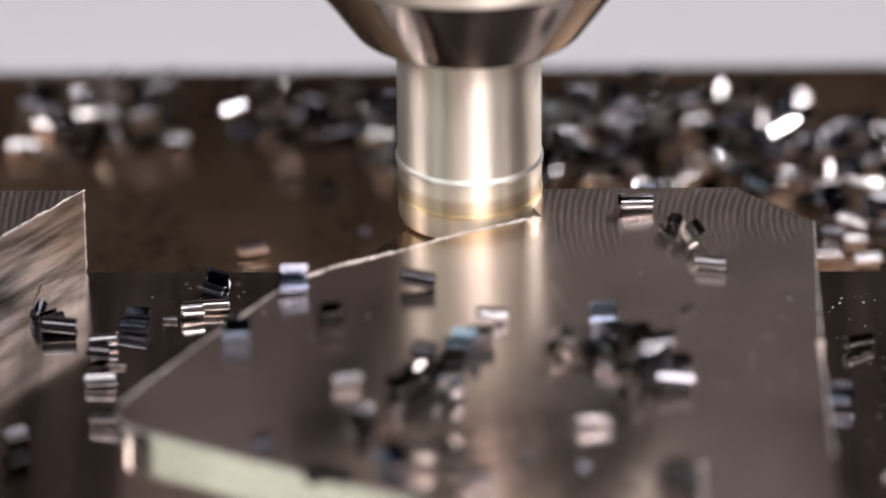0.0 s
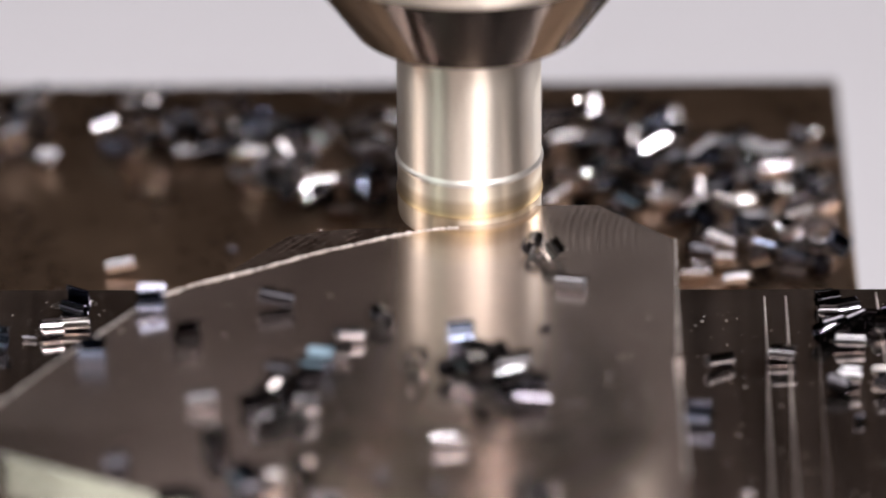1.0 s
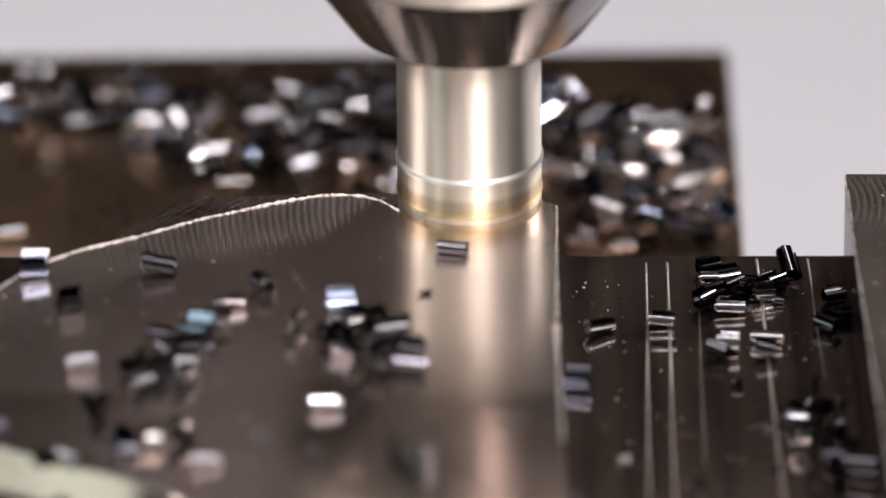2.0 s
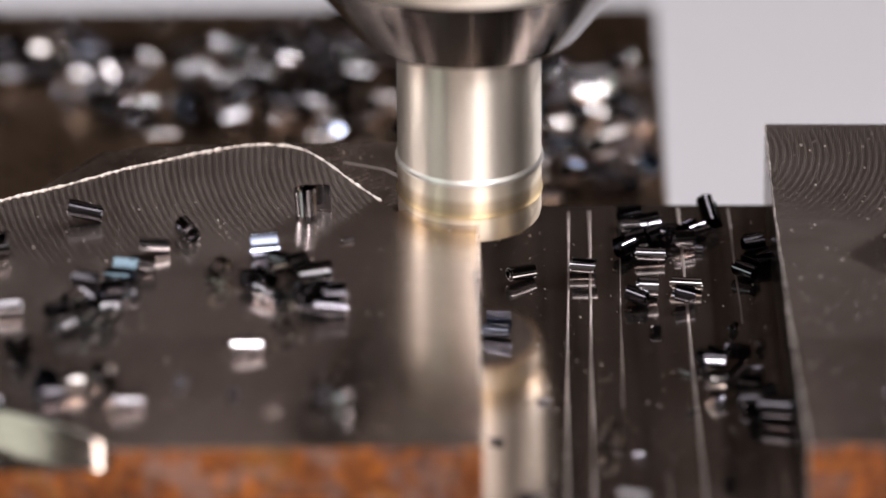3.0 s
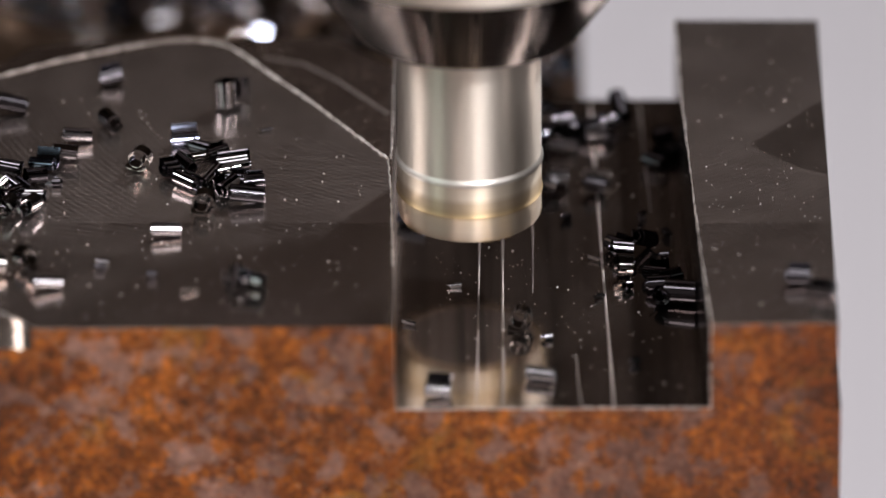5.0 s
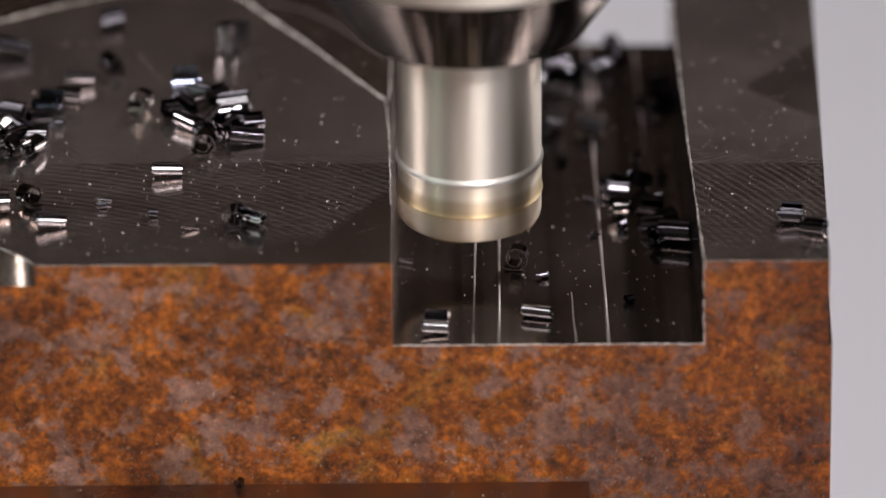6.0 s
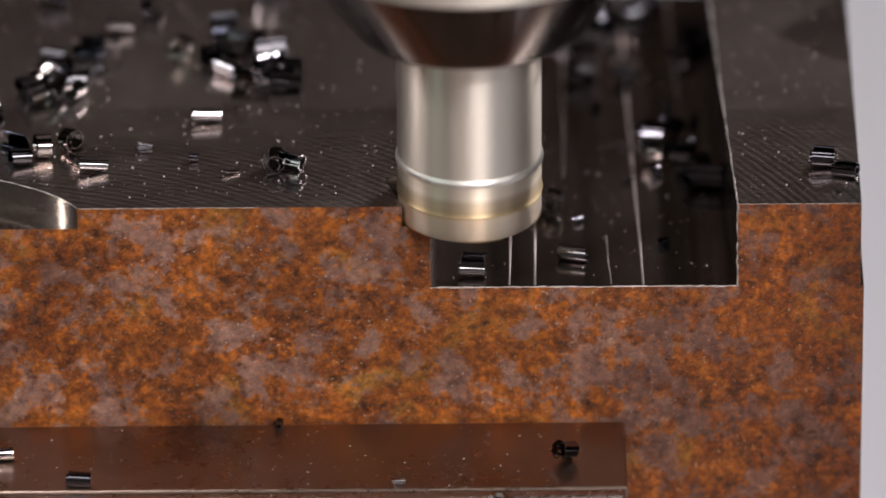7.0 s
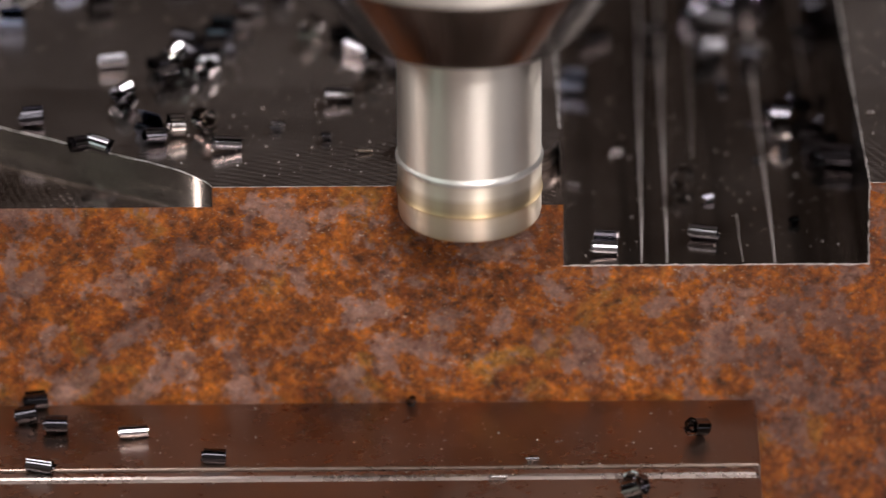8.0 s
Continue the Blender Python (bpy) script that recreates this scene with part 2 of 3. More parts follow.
WHITE = paint("white_enamel", (0.765, 0.748, 0.79), 0.5)
DARK = paint("dark_enamel", (0.022, 0.0145, 0.0105), 0.9, 0.2)
DARK.node_tree.nodes["Principled BSDF"].inputs["Specular IOR Level"].default_value = 0.1
HEAD_PAINT = paint("head_grey_paint", (0.47, 0.41, 0.375), 0.6, 0.1, 30)
# pale coat for the unseen south wall, added to reflect light on the cutter
BOUNCE = paint("pale_bounce_paint", (0.40, 0.36, 0.33), 0.7, 0.15)
CAST = paint("grey_cast_iron", (0.14, 0.13, 0.125), 0.55, 0.2, 60)


# ---- mesh helpers ----
def mesh_object(name, bm, materials, parent=None, label="", smooth=False):
    bmesh.ops.recalc_face_normals(bm, faces=bm.faces)
    me = bpy.data.meshes.new(name)
    bm.to_mesh(me)
    bm.free()
    for m in materials if isinstance(materials, (list, tuple)) else [materials]:
        me.materials.append(m)
    if smooth:
        for p in me.polygons:
            p.use_smooth = True
        me.set_sharp_from_angle(angle=radians(35))
    ob = new(name, me)
    if parent:
        ob.parent = parent
    return tagged(ob, label)


def part(name, bm, materials, parent, label="", smooth=False):
    return mesh_object(name, bm, materials, parent, label, smooth)


def prism(bm, outline, z0, z1, top=0, side=0, bottom=None, side_of=None):
    """An upright prism, millimetres. side_of(a, b) may name the material of the side between two corners."""
    low = [bm.verts.new((x * MM, y * MM, z0 * MM)) for x, y in outline]
    high = [bm.verts.new((x * MM, y * MM, z1 * MM)) for x, y in outline]
    f = bm.faces.new(high)
    f.material_index = top
    if bottom is not None:
        bm.faces.new(low[::-1]).material_index = bottom
    k = len(outline)
    for i in range(k):
        j = (i + 1) % k
        f = bm.faces.new((low[i], low[j], high[j], high[i]))
        f.material_index = side_of(outline[i], outline[j]) if side_of else side
    return f


def box(bm, x0, x1, y0, y1, z0, z1, bevel=0.0, mat=0):
    v = bmesh.ops.create_cube(bm, size=1.0)["verts"]
    bmesh.ops.transform(bm, matrix=Matrix.Translation(((x0 + x1) / 2 * MM, (y0 + y1) / 2 * MM, (z0 + z1) / 2 * MM)) @ Matrix.Diagonal(((x1 - x0) * MM, (y1 - y0) * MM, (z1 - z0) * MM, 1)), verts=v)
    fs = {f for q in v for f in q.link_faces}
    for f in fs:
        f.material_index = mat
    if bevel:
        bmesh.ops.bevel(bm, geom=list({e for f in fs for e in f.edges}), offset=bevel * MM, segments=2, affect="EDGES", profile=0.5)


def lathe(bm, profile, steps=96):
    """A turned body round z from (radius, height) pairs in millimetres."""
    rings = []
    for r, z in profile:
        if r <= 0:
            rings.append([bm.verts.new((0, 0, z * MM))])
        else:
            rings.append([bm.verts.new((r * MM * math.cos(2 * math.pi * i / steps), r * MM * math.sin(2 * math.pi * i / steps), z * MM)) for i in range(steps)])
    for a, b in zip(rings, rings[1:]):
        for i in range(steps):
            j = (i + 1) % steps
            q = [a[i % len(a)], a[j % len(a)], b[j % len(b)], b[i % len(b)]]
            q = list(dict.fromkeys(q))
            if len(q) > 2:
                bm.faces.new(q)


def thing(name, label, category, group="", kind=""):
    return tagged(new(name), label, category, group, kind)


CARRIED = []      # all that rides on the table, with its place on the work


def carry(ob):
    CARRIED.append(ob)
    return ob


# ---- enclosure ----
def enclosure():
    X, Y0, Y1, Z0, Z1, T = 1300, -1700, 1250, -300, 1400, 40
    for name, dims, mat in (("floor", (-X, X, Y0, Y1, Z0 - T, Z0), WHITE), ("ceiling", (-X, X, Y0, Y1, Z1, Z1 + T), DARK),
                            ("wall_north", (-X, X, Y1, Y1 + T, Z0 - T, Z1 + T), DARK), ("wall_south", (-X, X, Y0 - T, Y0, Z0 - T, Z1 + T), BOUNCE),
                            ("wall_east", (X, X + T, Y0 - T, Y1 + T, Z0 - T, Z1 + T), DARK), ("wall_west", (-X - T, -X, Y0 - T, Y1 + T, Z0 - T, Z1 + T), DARK),
                            # low wall added out of view, keeps the pan's white off the arc wall
                            ("wall_guard", (-412, -400, -900, 300, Z0 - 5, 0), DARK)):
        bm = bmesh.new()
        box(bm, *dims)
        ob = mesh_object(name, bm, mat)
        tagged(ob, "white enamelled pan under the machine" if name == "floor" else "unseen painted enclosure panel added round the machine", "floor" if name == "floor" else name.split("_")[0], kind="structure")


def panel_lamp():
    """A flat greenish-white LED panel on a post, beside the work."""
    ob = thing("panel_lamp", "flat greenish-white lit lamp panel on a thin post", "lamp")
    lit, n, l, p = material("lamp_diffuser")
    p.inputs["Base Color"].default_value = (0.7, 0.75, 0.7, 1)
    p.inputs["Emission Color"].default_value, p.inputs["Emission Strength"].default_value = (0.82, 1.0, 0.93, 1), 3.0
    bm = bmesh.new()
    box(bm, 0, 14, -58, 58, -95, 95, 3)
    part("housing", bm, CAST, ob)
    bm = bmesh.new()
    box(bm, 14.2, 16, -52, 52, -89, 89, 0.5)
    part("diffuser", bm, lit, ob, "glowing greenish-white diffuser")
    bm = bmesh.new()
    box(bm, 2, 12, -6, 6, -481, -95.2, 2)
    part("post", bm, CAST, ob)
    ob.matrix_basis = pose(-0.335, -0.275, 0.181, 0, 0, 30)


enclosure()
panel_lamp()

# ---- workpiece ----
ZT, ZL = 12.57, 9.5


def face_y(x):
    """The front face of the stock."""
    return -92.8 - (x + 107) * 0.0038


def is_outside(a, b):
    """Rusty skin on the outer sides of the stock."""
    front = a[1] < -91.5 and b[1] < -91.5
    right = a[0] > 105 and b[0] > 105
    back = a[1] > -1.5 and b[1] > -1.5
    left = a[0] < -104 and b[0] < -104
    return 1 if front or right or back or left else 2


def burr_line(parent, points, size=0.11, step=0.55, seed=1, name="burr"):
    """Ragged bright burr along an edge."""
    rnd = random.Random(seed)
    bm = bmesh.new()
    path = []
    for a, b in zip(points, points[1:]):
        a, b = Vector(a), Vector(b)
        k = max(1, int((b - a).length / step))
        path += [a.lerp(b, i / k) for i in range(k)]
    path.append(Vector(points[-1]))
    prev = None
    for p in path:
        s = size * rnd.uniform(0.35, 1.5)
        c = p + Vector((rnd.uniform(-1, 1), rnd.uniform(-1, 1), rnd.uniform(-0.4, 0.8))) * size * 0.6
        ring = [bm.verts.new((c + Vector(d) * s) * MM) for d in ((1, 0, -0.3), (0, 0, 1), (-1, 0, -0.3), (0, -0.8, -0.6))]
        if prev:
            for i in range(4):
                j = (i + 1) % 4
                bm.faces.new((prev[i], prev[j], ring[j], ring[i]))
        prev = ring
    return part(name, bm, BURR, parent, "bright ragged burr on the cut edge")


CONTOUR = [(-46.0, -60.0), (-41.4, -52.3), (-36.1, -43.7), (-25.9, -28.7), (-21.6, -24.0), (-17.5, -21.0), (-9.9, -17.3), (-2.2, -12.6), (3.0, -10.2), (9.0, -7.4), (14.0, -5.6),
           (17.4, -5.2), (20.5, -5.8), (22.95, -7.3), (25.4, -10.35), (29.4, -17.0), (33.4, -22.9), (37.4, -29.6), (41.3, -36.0), (44.4, -41.2), (45.9, -43.8), (46.3, -54.7), (46.6, -76.0)]
CORNER = [(46.4, -79.5), (44.9, -82.5), (40.7, -85.0), (33.5, -85.8), (28.0, -87.5), (25.0, -90.2), (23.9, face_y(23.9))]
ARC = [(-1.4, face_y(-1.4)), (-1.9, -92.2), (-2.8, -91.0), (-4.2, -89.6), (-5.8, -88.2), (-7.6, -87.0), (-10.2, -85.4), (-13.3, -83.8), (-16.3, -82.2), (-19.3, -80.7), (-22.3, -79.1), (-25.3, -77.4), (-28.3, -75.8), (-31.3, -74.2), (-35.5, -71.7), (-41.0, -68.6), (-43.6, -67.1), (-44.9, -66.0), (-45.8, -64.4), (-46.2, -62.2)]
LEDGE = [(-46.0, -60.0), (-25.9, -28.7), (-15.5, -14.6), (-9.9, -6.8), (-5.5, -1.2), (1.5, 0.6), (10.8, 1.0), (36.7, 1.4), (46.9, -9.2), (46.3, -54.7), (46.8, face_y(46.8)), (-45.5, face_y(-45.5))]


def seam_across(bm, y=-63.2, tilt=0.019):
    """The face-milling pass boundary across the top: the front pass has its own finish."""
    bmesh.ops.bisect_plane(bm, geom=bm.verts[:] + bm.edges[:] + bm.faces[:], plane_co=(46 * MM, y * MM, 0), plane_no=(tilt, 1, 0))
    for f in bm.faces:
        c = f.calc_center_median() / MM
        if c.z > ZT - 0.01 and c.y + tilt * (c.x - 46) < y:
            f.material_index = 4


def workpiece():
    ob = carry(thing("steel_workpiece", "steel block with rusty sides and freshly milled dark top", "workpiece"))
    mats = [TOP, RUST, WALL_STEEL, FLOOR_STEEL, TOP_FRONT, FINE_WALL, LEDGE_STEEL, RIB_WALL]
    bm = bmesh.new()
    prism(bm, [(-107, face_y(-107)), (106.3, face_y(106.3)), (107.4, -0.8), (-107, 2.6)], -38, 0, top=3, side=1, bottom=1)
    part("base_block", bm, mats, ob, "rusty lower stock with a milled pocket floor")
    bm = bmesh.new()
    prism(bm, LEDGE, 0.0, ZL, top=6, side=2, side_of=is_outside)
    part("island_foot", bm, mats, ob, "lower island step with side-milled walls")
    bm = bmesh.new()
    prism(bm, CONTOUR + CORNER + ARC, ZL, ZT, top=0, side=2, side_of=lambda a, c: 5 if a in ARC and c in ARC else is_outside(a, c))
    seam_across(bm)
    part("island", bm, mats, ob, "raised island with face-milled top and profiled edge", True)
    bm = bmesh.new()
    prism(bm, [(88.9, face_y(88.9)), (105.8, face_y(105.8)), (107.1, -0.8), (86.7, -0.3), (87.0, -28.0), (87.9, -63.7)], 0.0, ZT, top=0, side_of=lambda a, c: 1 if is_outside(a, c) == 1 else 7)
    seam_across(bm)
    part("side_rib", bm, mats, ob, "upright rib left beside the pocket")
    bm = bmesh.new()
    prism(bm, [(96.2, -40.4), (98.4, -37.2), (101.2, -33.4), (106.6, -26.6), (106.4, -50.0), (102.6, -47.4), (98.6, -43.4)], ZT - 0.02, ZT + 0.005, top=0)
    part("finish_patch", bm, PATCH, ob, "darker patch left by a crossing cutter pass")
    bm = bmesh.new()
    prism(bm, [(-107, face_y(-107)), (-98, face_y(-98)), (-66, -15.0), (-52.8, 2.0), (-107, 2.6)], 0.0, ZT, top=0, side=2, side_of=is_outside)
    part("end_rib", bm, mats, ob, "end rib with coarse side-milled face")
    top = [(x, y, ZT) for x, y in CONTOUR]
    burr_line(ob, top[:10], 0.19, 0.35, 2)
    burr_line(ob, top[20:], 0.12, 0.7, 3)
    burr_line(ob, [(x, y, ZT) for x, y in ((46.3, -43.8), (46.9, -9.2))], 0.12, 0.6, 13)
    burr_line(ob, [(x, y, ZT) for x, y in ((88.9, -93.4), (87.9, -63.7), (87.0, -28.0), (86.7, -0.3))], 0.11, 0.8, 4)
    burr_line(ob, [(88.9, -93.5, ZT), (88.9, -93.5, 0), (46.8, -93.3, 0)], 0.11, 0.6, 5)
    burr_line(ob, [(88.9, -93.5, ZT), (106.3, -93.6, ZT)], 0.035, 0.5, 14)
    burr_line(ob, [(-1.2, -93.2, ZT), (23.5, -93.3, ZT)], 0.035, 0.5, 15)
    burr_line(ob, [(x, y, ZT) for x, y in ((-66, -15.0), (-52.8, 2.0))], 0.16, 0.6, 6)
    burr_line(ob, [(-52.8, 2.0, ZT), (-52.8, 2.0, 0)], 0.14, 0.6, 7)
    burr_line(ob, [(x, y, ZT) for x, y in ARC], 0.06, 0.6, 8)
    return ob


workpiece()


# ---- vise ----
def jaws():
    ob = carry(thing("front_vise_jaw", "brown oiled steel vise jaw with worn bright edge", "vise"))
    bm = bmesh.new()
    box(bm, -61, 73.5, -112.9, -94.0, -45, -20.7, 0.3)
    part("jaw_plate", bm, JAW, ob)
    bm = bmesh.new()
    box(bm, -61, 73.3, -115.3, -113.0, -45, -20.9, 0.6)
    part("worn_strip", bm, JAW_EDGE, ob, "bright worn strip along the jaw edge")
    bm = bmesh.new()
    box(bm, -61, 73.4, -160, -115.4, -75, -21.2, 0.5)
    part("jaw_body", bm, JAW, ob)
    ob = carry(thing("rear_vise_jaw", "brown oiled steel vise jaw covered with chips", "vise"))
    bm = bmesh.new()
    box(bm, -74.5, 74.5, 3.2, 20.0, -45, -19.2, 0.4)
    part("jaw_plate", bm, REAR_JAW, ob)
    bm = bmesh.new()
    box(bm, -74.5, 74.5, 20.2, 104.8, -75, -19.2, 0.6)
    part("jaw_body", bm, REAR_JAW, ob)
    ob = carry(thing("vise_base", "grey cast iron vise base on a pedestal", "vise"))
    bm = bmesh.new()
    box(bm, -72, 70, -150, 100, -110, -75.2, 2)
    part("bed", bm, CAST, ob)
    bm = bmesh.new()
    box(bm, -65, 60, -120, 70, -299.5, -110.2, 2)
    part("pedestal", bm, CAST, ob)


jaws()


# ---- spindle and cutter ----
def cutter():
    ob = thing("milling_cutter", "spinning golden indexable milling cutter in a tapered chuck", "tool")
    bm = bmesh.new()
    lathe(bm, [(0, 29.4), (11.0, 29.4), (15.5, 29.4), (16.0, 29.6), (16.3, 30.0), (25.5, 43.0), (0, 43.1)])
    part("chuck_nose", bm, CHUCK, ob, "ground conical chuck nose", True)
    bm = bmesh.new()
    lathe(bm, [(0, 43.2), (25.5, 43.2), (25.8, 43.6), (25.9, 44.3), (25.9, 62), (24, 63), (0, 63)])
    part("chuck_body", bm, SHANK, ob, "bright cylindrical chuck body", True)
    bm = bmesh.new()
    lathe(bm, [(0, 9.6), (9.8, 9.6), (9.85, 9.9), (9.85, 31), (0, 31)])
    part("shank", bm, SHANK, ob, "pale nickel-plated cylindrical shank", True)
    bm = bmesh.new()
    lathe(bm, [(0, 0.2), (8.6, 0.12), (9.3, 0.2), (9.7, 0.5), (9.82, 1.1), (9.86, 3.9), (10.05, 4.2), (9.86, 4.5), (9.9, 8.9), (0, 8.9)])
    part("cutter_head", bm, HEAD, ob, "golden cutter head", True)
    bm = bmesh.new()
    lathe(bm, [(8.0, 8.8), (10.1, 8.8), (10.13, 9.0), (10.13, 9.22), (10.08, 9.34), (9.84, 9.74), (8.0, 9.75)])
    part("collar_ring", bm, RING, ob, "bright polished collar ring", True)
    # separate dark disc over the cutter's end
    bm = bmesh.new()
    lathe(bm, [(0, 0.04), (8.5, 0.04), (8.7, 0.1), (8.4, 0.16), (0, 0.16)])
    part("end_face", bm, CAST, ob, "dark end face of the cutter", True)
    for i in range(5):
        bm = bmesh.new()
        box(bm, 6.8, 9.9, -1.0, 0.4, 0.15, 4.2, 0.4)
        p = part("insert", bm, INSERT, ob, "gold-coated carbide insert")
        p.matrix_basis = pose(0, 0, 0, 0, 0, 72 * i)
    ob.matrix_basis = pose(0.15 * MM, 0, ZL * MM)
    return ob


def spindle():
    ob = thing("spindle_head", "grey milling machine spindle head above the chuck", "machine")
    bm = bmesh.new()
    lathe(bm, [(0, 72.8), (35, 72.8), (38, 76), (38, 150), (60, 154), (62, 160), (62, 189.8), (0, 189.8)])
    part("spindle_nose", bm, CHUCK, ob, "", True)
    bm = bmesh.new()
    box(bm, -62, 62, -70, 265, 190, 1399, 8)
    part("head_casting", bm, HEAD_PAINT, ob, "grey painted head casting")
    return ob


CUTTER = cutter()
spindle()


# ---- marks on the pocket floor ----
def floor_marks():
    """Thin witness lines that the cutter left between its passes."""
    ob = carry(thing("pass_marks", "bright thin ridges between cutter passes on the pocket floor", "tool marks"))
    for x0, x1, y0, y1, w in ((59.3, 57.6, -2.0, -92.8, 0.13), (62.2, 61.1, -2.0, -92.8, 0.17), (74.6, 76.0, -1.2, -92.9, 0.18), (81.6, 82.4, -1.4, -36.0, 0.13), (71.2, 71.6, -78.0, -92.6, 0.07), (66.4, 65.6, -1.0, -60.0, 0.05)):
        bm = bmesh.new()
        k = 24
        rows = []
        for i in range(k + 1):
            f = i / k
            x, y = x0 + (x1 - x0) * f + 0.05 * math.sin(9 * f), y0 + (y1 - y0) * f
            h = 0.04 + 0.02 * math.sin(23 * f)
            rows.append([bm.verts.new((q * MM, y * MM, z * MM)) for q, z in ((x - w, 0.004), (x, h), (x + w, 0.004))])
        for a, c in zip(rows, rows[1:]):
            bm.faces.new((a[0], a[1], c[1], c[0])), bm.faces.new((a[1], a[2], c[2], c[1]))
        part("ridge", bm, MARK, ob)
    # the seam of two passes on the step behind the island
    bm = bmesh.new()
    seam = [(28.1, -4.9), (33.8, -7.3), (38.6, -12.7), (42.2, -18.1), (45.8, -23.5)]
    rows = [[bm.verts.new(((x + dx) * MM, (y + dy) * MM, (ZL + h) * MM)) for dx, dy, h in ((-0.2, -0.3, 0.004), (0, 0, 0.05), (0.2, 0.3, 0.004))] for x, y in seam]
    for a, c in zip(rows, rows[1:]):
        bm.faces.new((a[0], a[1], c[1], c[0])), bm.faces.new((a[1], a[2], c[2], c[1]))
    part("ridge", bm, MARK, ob)


floor_marks()


# ---- chips ----
def curl_mesh(name, r0, r1, turns, width, tail, seed, mat, taper=0.0, thick=0.14, lean=75):
    """A rolled ribbon of steel: a spiral and an optional flat tail that leans by that angle from the ground, axis along x, lowest point at z = 0."""
    rnd = random.Random(seed)
    pts = []
    k = max(8, int(turns * 18))
    for i in range(k + 1):
        a = turns * 2 * math.pi * i / k
        r = r0 + (r1 - r0) * i / k + rnd.uniform(-0.025, 0.025)
        pts.append((r * math.cos(a), r * math.sin(a), a))
    if tail:
        y, z, a = pts[-1]
        for i in range(1, 5):
            f = tail * i / 4
            bend = 0.10 * i
            pts.append((y - math.sin(a + bend * 0.4) * f, z + math.cos(a + bend * 0.4) * f, a + bend))
    swing = radians(lean) - (turns * 2 * math.pi + math.pi / 2)
    cs, sn = math.cos(swing), math.sin(swing)
    pts = [(y * cs - z * sn, y * sn + z * cs, a + swing) for y, z, a in pts]
    low = min(p[1] for p in pts)
    bm = bmesh.new()
    rows = []
    for i, (y, z, a) in enumerate(pts):
        w = width / 2 * (1 - taper * i / len(pts))
        e0, e1 = rnd.uniform(-0.10, 0.10), rnd.uniform(-0.10, 0.10)
        ny, nz = math.cos(a) * thick / 2, math.sin(a) * thick / 2
        skew = 0.45 * i / len(pts)
        rows.append([bm.verts.new((x * MM, (y + sy * ny) * MM, (z - low + thick / 2 + sy * nz) * MM)) for x, sy in ((-w + e0 + skew, 1), (w + e1 + skew, 1), (w + e1 + skew, -1), (-w + e0 + skew, -1))])
    for p, q in zip(rows, rows[1:]):
        for i in range(4):
            j = (i + 1) % 4
            bm.faces.new((p[i], p[j], q[j], q[i]))
    bm.faces.new(rows[0]), bm.faces.new(rows[-1][::-1])
    bmesh.ops.recalc_face_normals(bm, faces=bm.faces)
    me = bpy.data.meshes.new(name)
    bm.to_mesh(me)
    bm.free()
    me.materials.append(mat)
    for p in me.polygons:
        p.use_smooth = True
    me.set_sharp_from_angle(angle=radians(50))
    return me


CHIP_KINDS = {
    0: [curl_mesh("metal_chip", 0.5, 1.1, 1.7, 3.9, 0, 11, CHIP), curl_mesh("metal_chip", 0.6, 1.2, 1.4, 3.6, 0.5, 12, CHIP), curl_mesh("metal_chip", 0.55, 1.0, 1.6, 4.1, 0, 13, CHIP_GOLD)],
    1: [curl_mesh("metal_chip", 0.5, 1.0, 1.55, 3.6, 2.9, 21, CHIP_BLUE), curl_mesh("metal_chip", 0.6, 1.1, 1.62, 3.4, 2.2, 22, CHIP), curl_mesh("metal_chip", 0.5, 1.05, 1.5, 3.5, 2.6, 23, CHIP_BLUE, lean=62)],
    2: [curl_mesh("metal_chip", 0.7, 1.6, 1.55, 3.0, 1.2, 31, CHIP, 0.2, lean=20), curl_mesh("metal_chip", 0.65, 1.5, 1.7, 2.8, 0, 32, CHIP), curl_mesh("metal_chip", 0.8, 1.8, 1.35, 2.6, 1.8, 33, CHIP_GOLD, 0.4, lean=5)],
    3: [curl_mesh("metal_chip", 0.7, 1.35, 1.35, 4.3, 1.6, 41, CHIP, lean=30), curl_mesh("metal_chip", 0.8, 1.3, 1.3, 4.5, 1.2, 42, CHIP_BLACK, lean=15)],
    4: [curl_mesh("metal_chip", 0.6, 1.25, 1.6, 3.4, 1.6, 51, CHIP_BLACK, 0.2, lean=50), curl_mesh("metal_chip", 0.7, 1.4, 1.3, 3.2, 0.6, 52, CHIP_BLACK, 0.3)],
    5: [curl_mesh("metal_chip", 0.12, 0.3, 1.1, 2.6, 0, 61, CHIP_GOLD, 0.3, 0.1), curl_mesh("metal_chip", 0.2, 0.34, 0.9, 2.2, 0.3, 62, CHIP, 0.6, 0.1)],
    6: [curl_mesh("metal_chip", 0.3, 0.7, 1.2, 1.3, 0.3, 71, CHIP_BLACK, 0.3), curl_mesh("metal_chip", 0.3, 0.6, 1.0, 1.5, 0, 72, CHIP_BLACK, 0.4)],
    8: [curl_mesh("metal_chip", 0.9, 1.9, 1.05, 3.7, 3.2, 91, CHIP, lean=10)],
    7: [curl_mesh("metal_chip", 0.9, 1.9, 1.5, 4.6, 1.0, 81, CHIP_BLACK, 0.1, lean=40)],
}
CHIP_WORDS = {0: "tightly rolled shiny steel chip", 1: "rolled chip with a flat bluish tail", 2: "open curled steel chip", 3: "wide bright steel ribbon curl",
              4: "dark curled steel chip", 5: "thin needle of bright steel", 6: "tiny dark curl of steel", 7: "large dark roll of steel", 8: "wide open bright ribbon standing on its edge"}
SEED = random.Random(5)


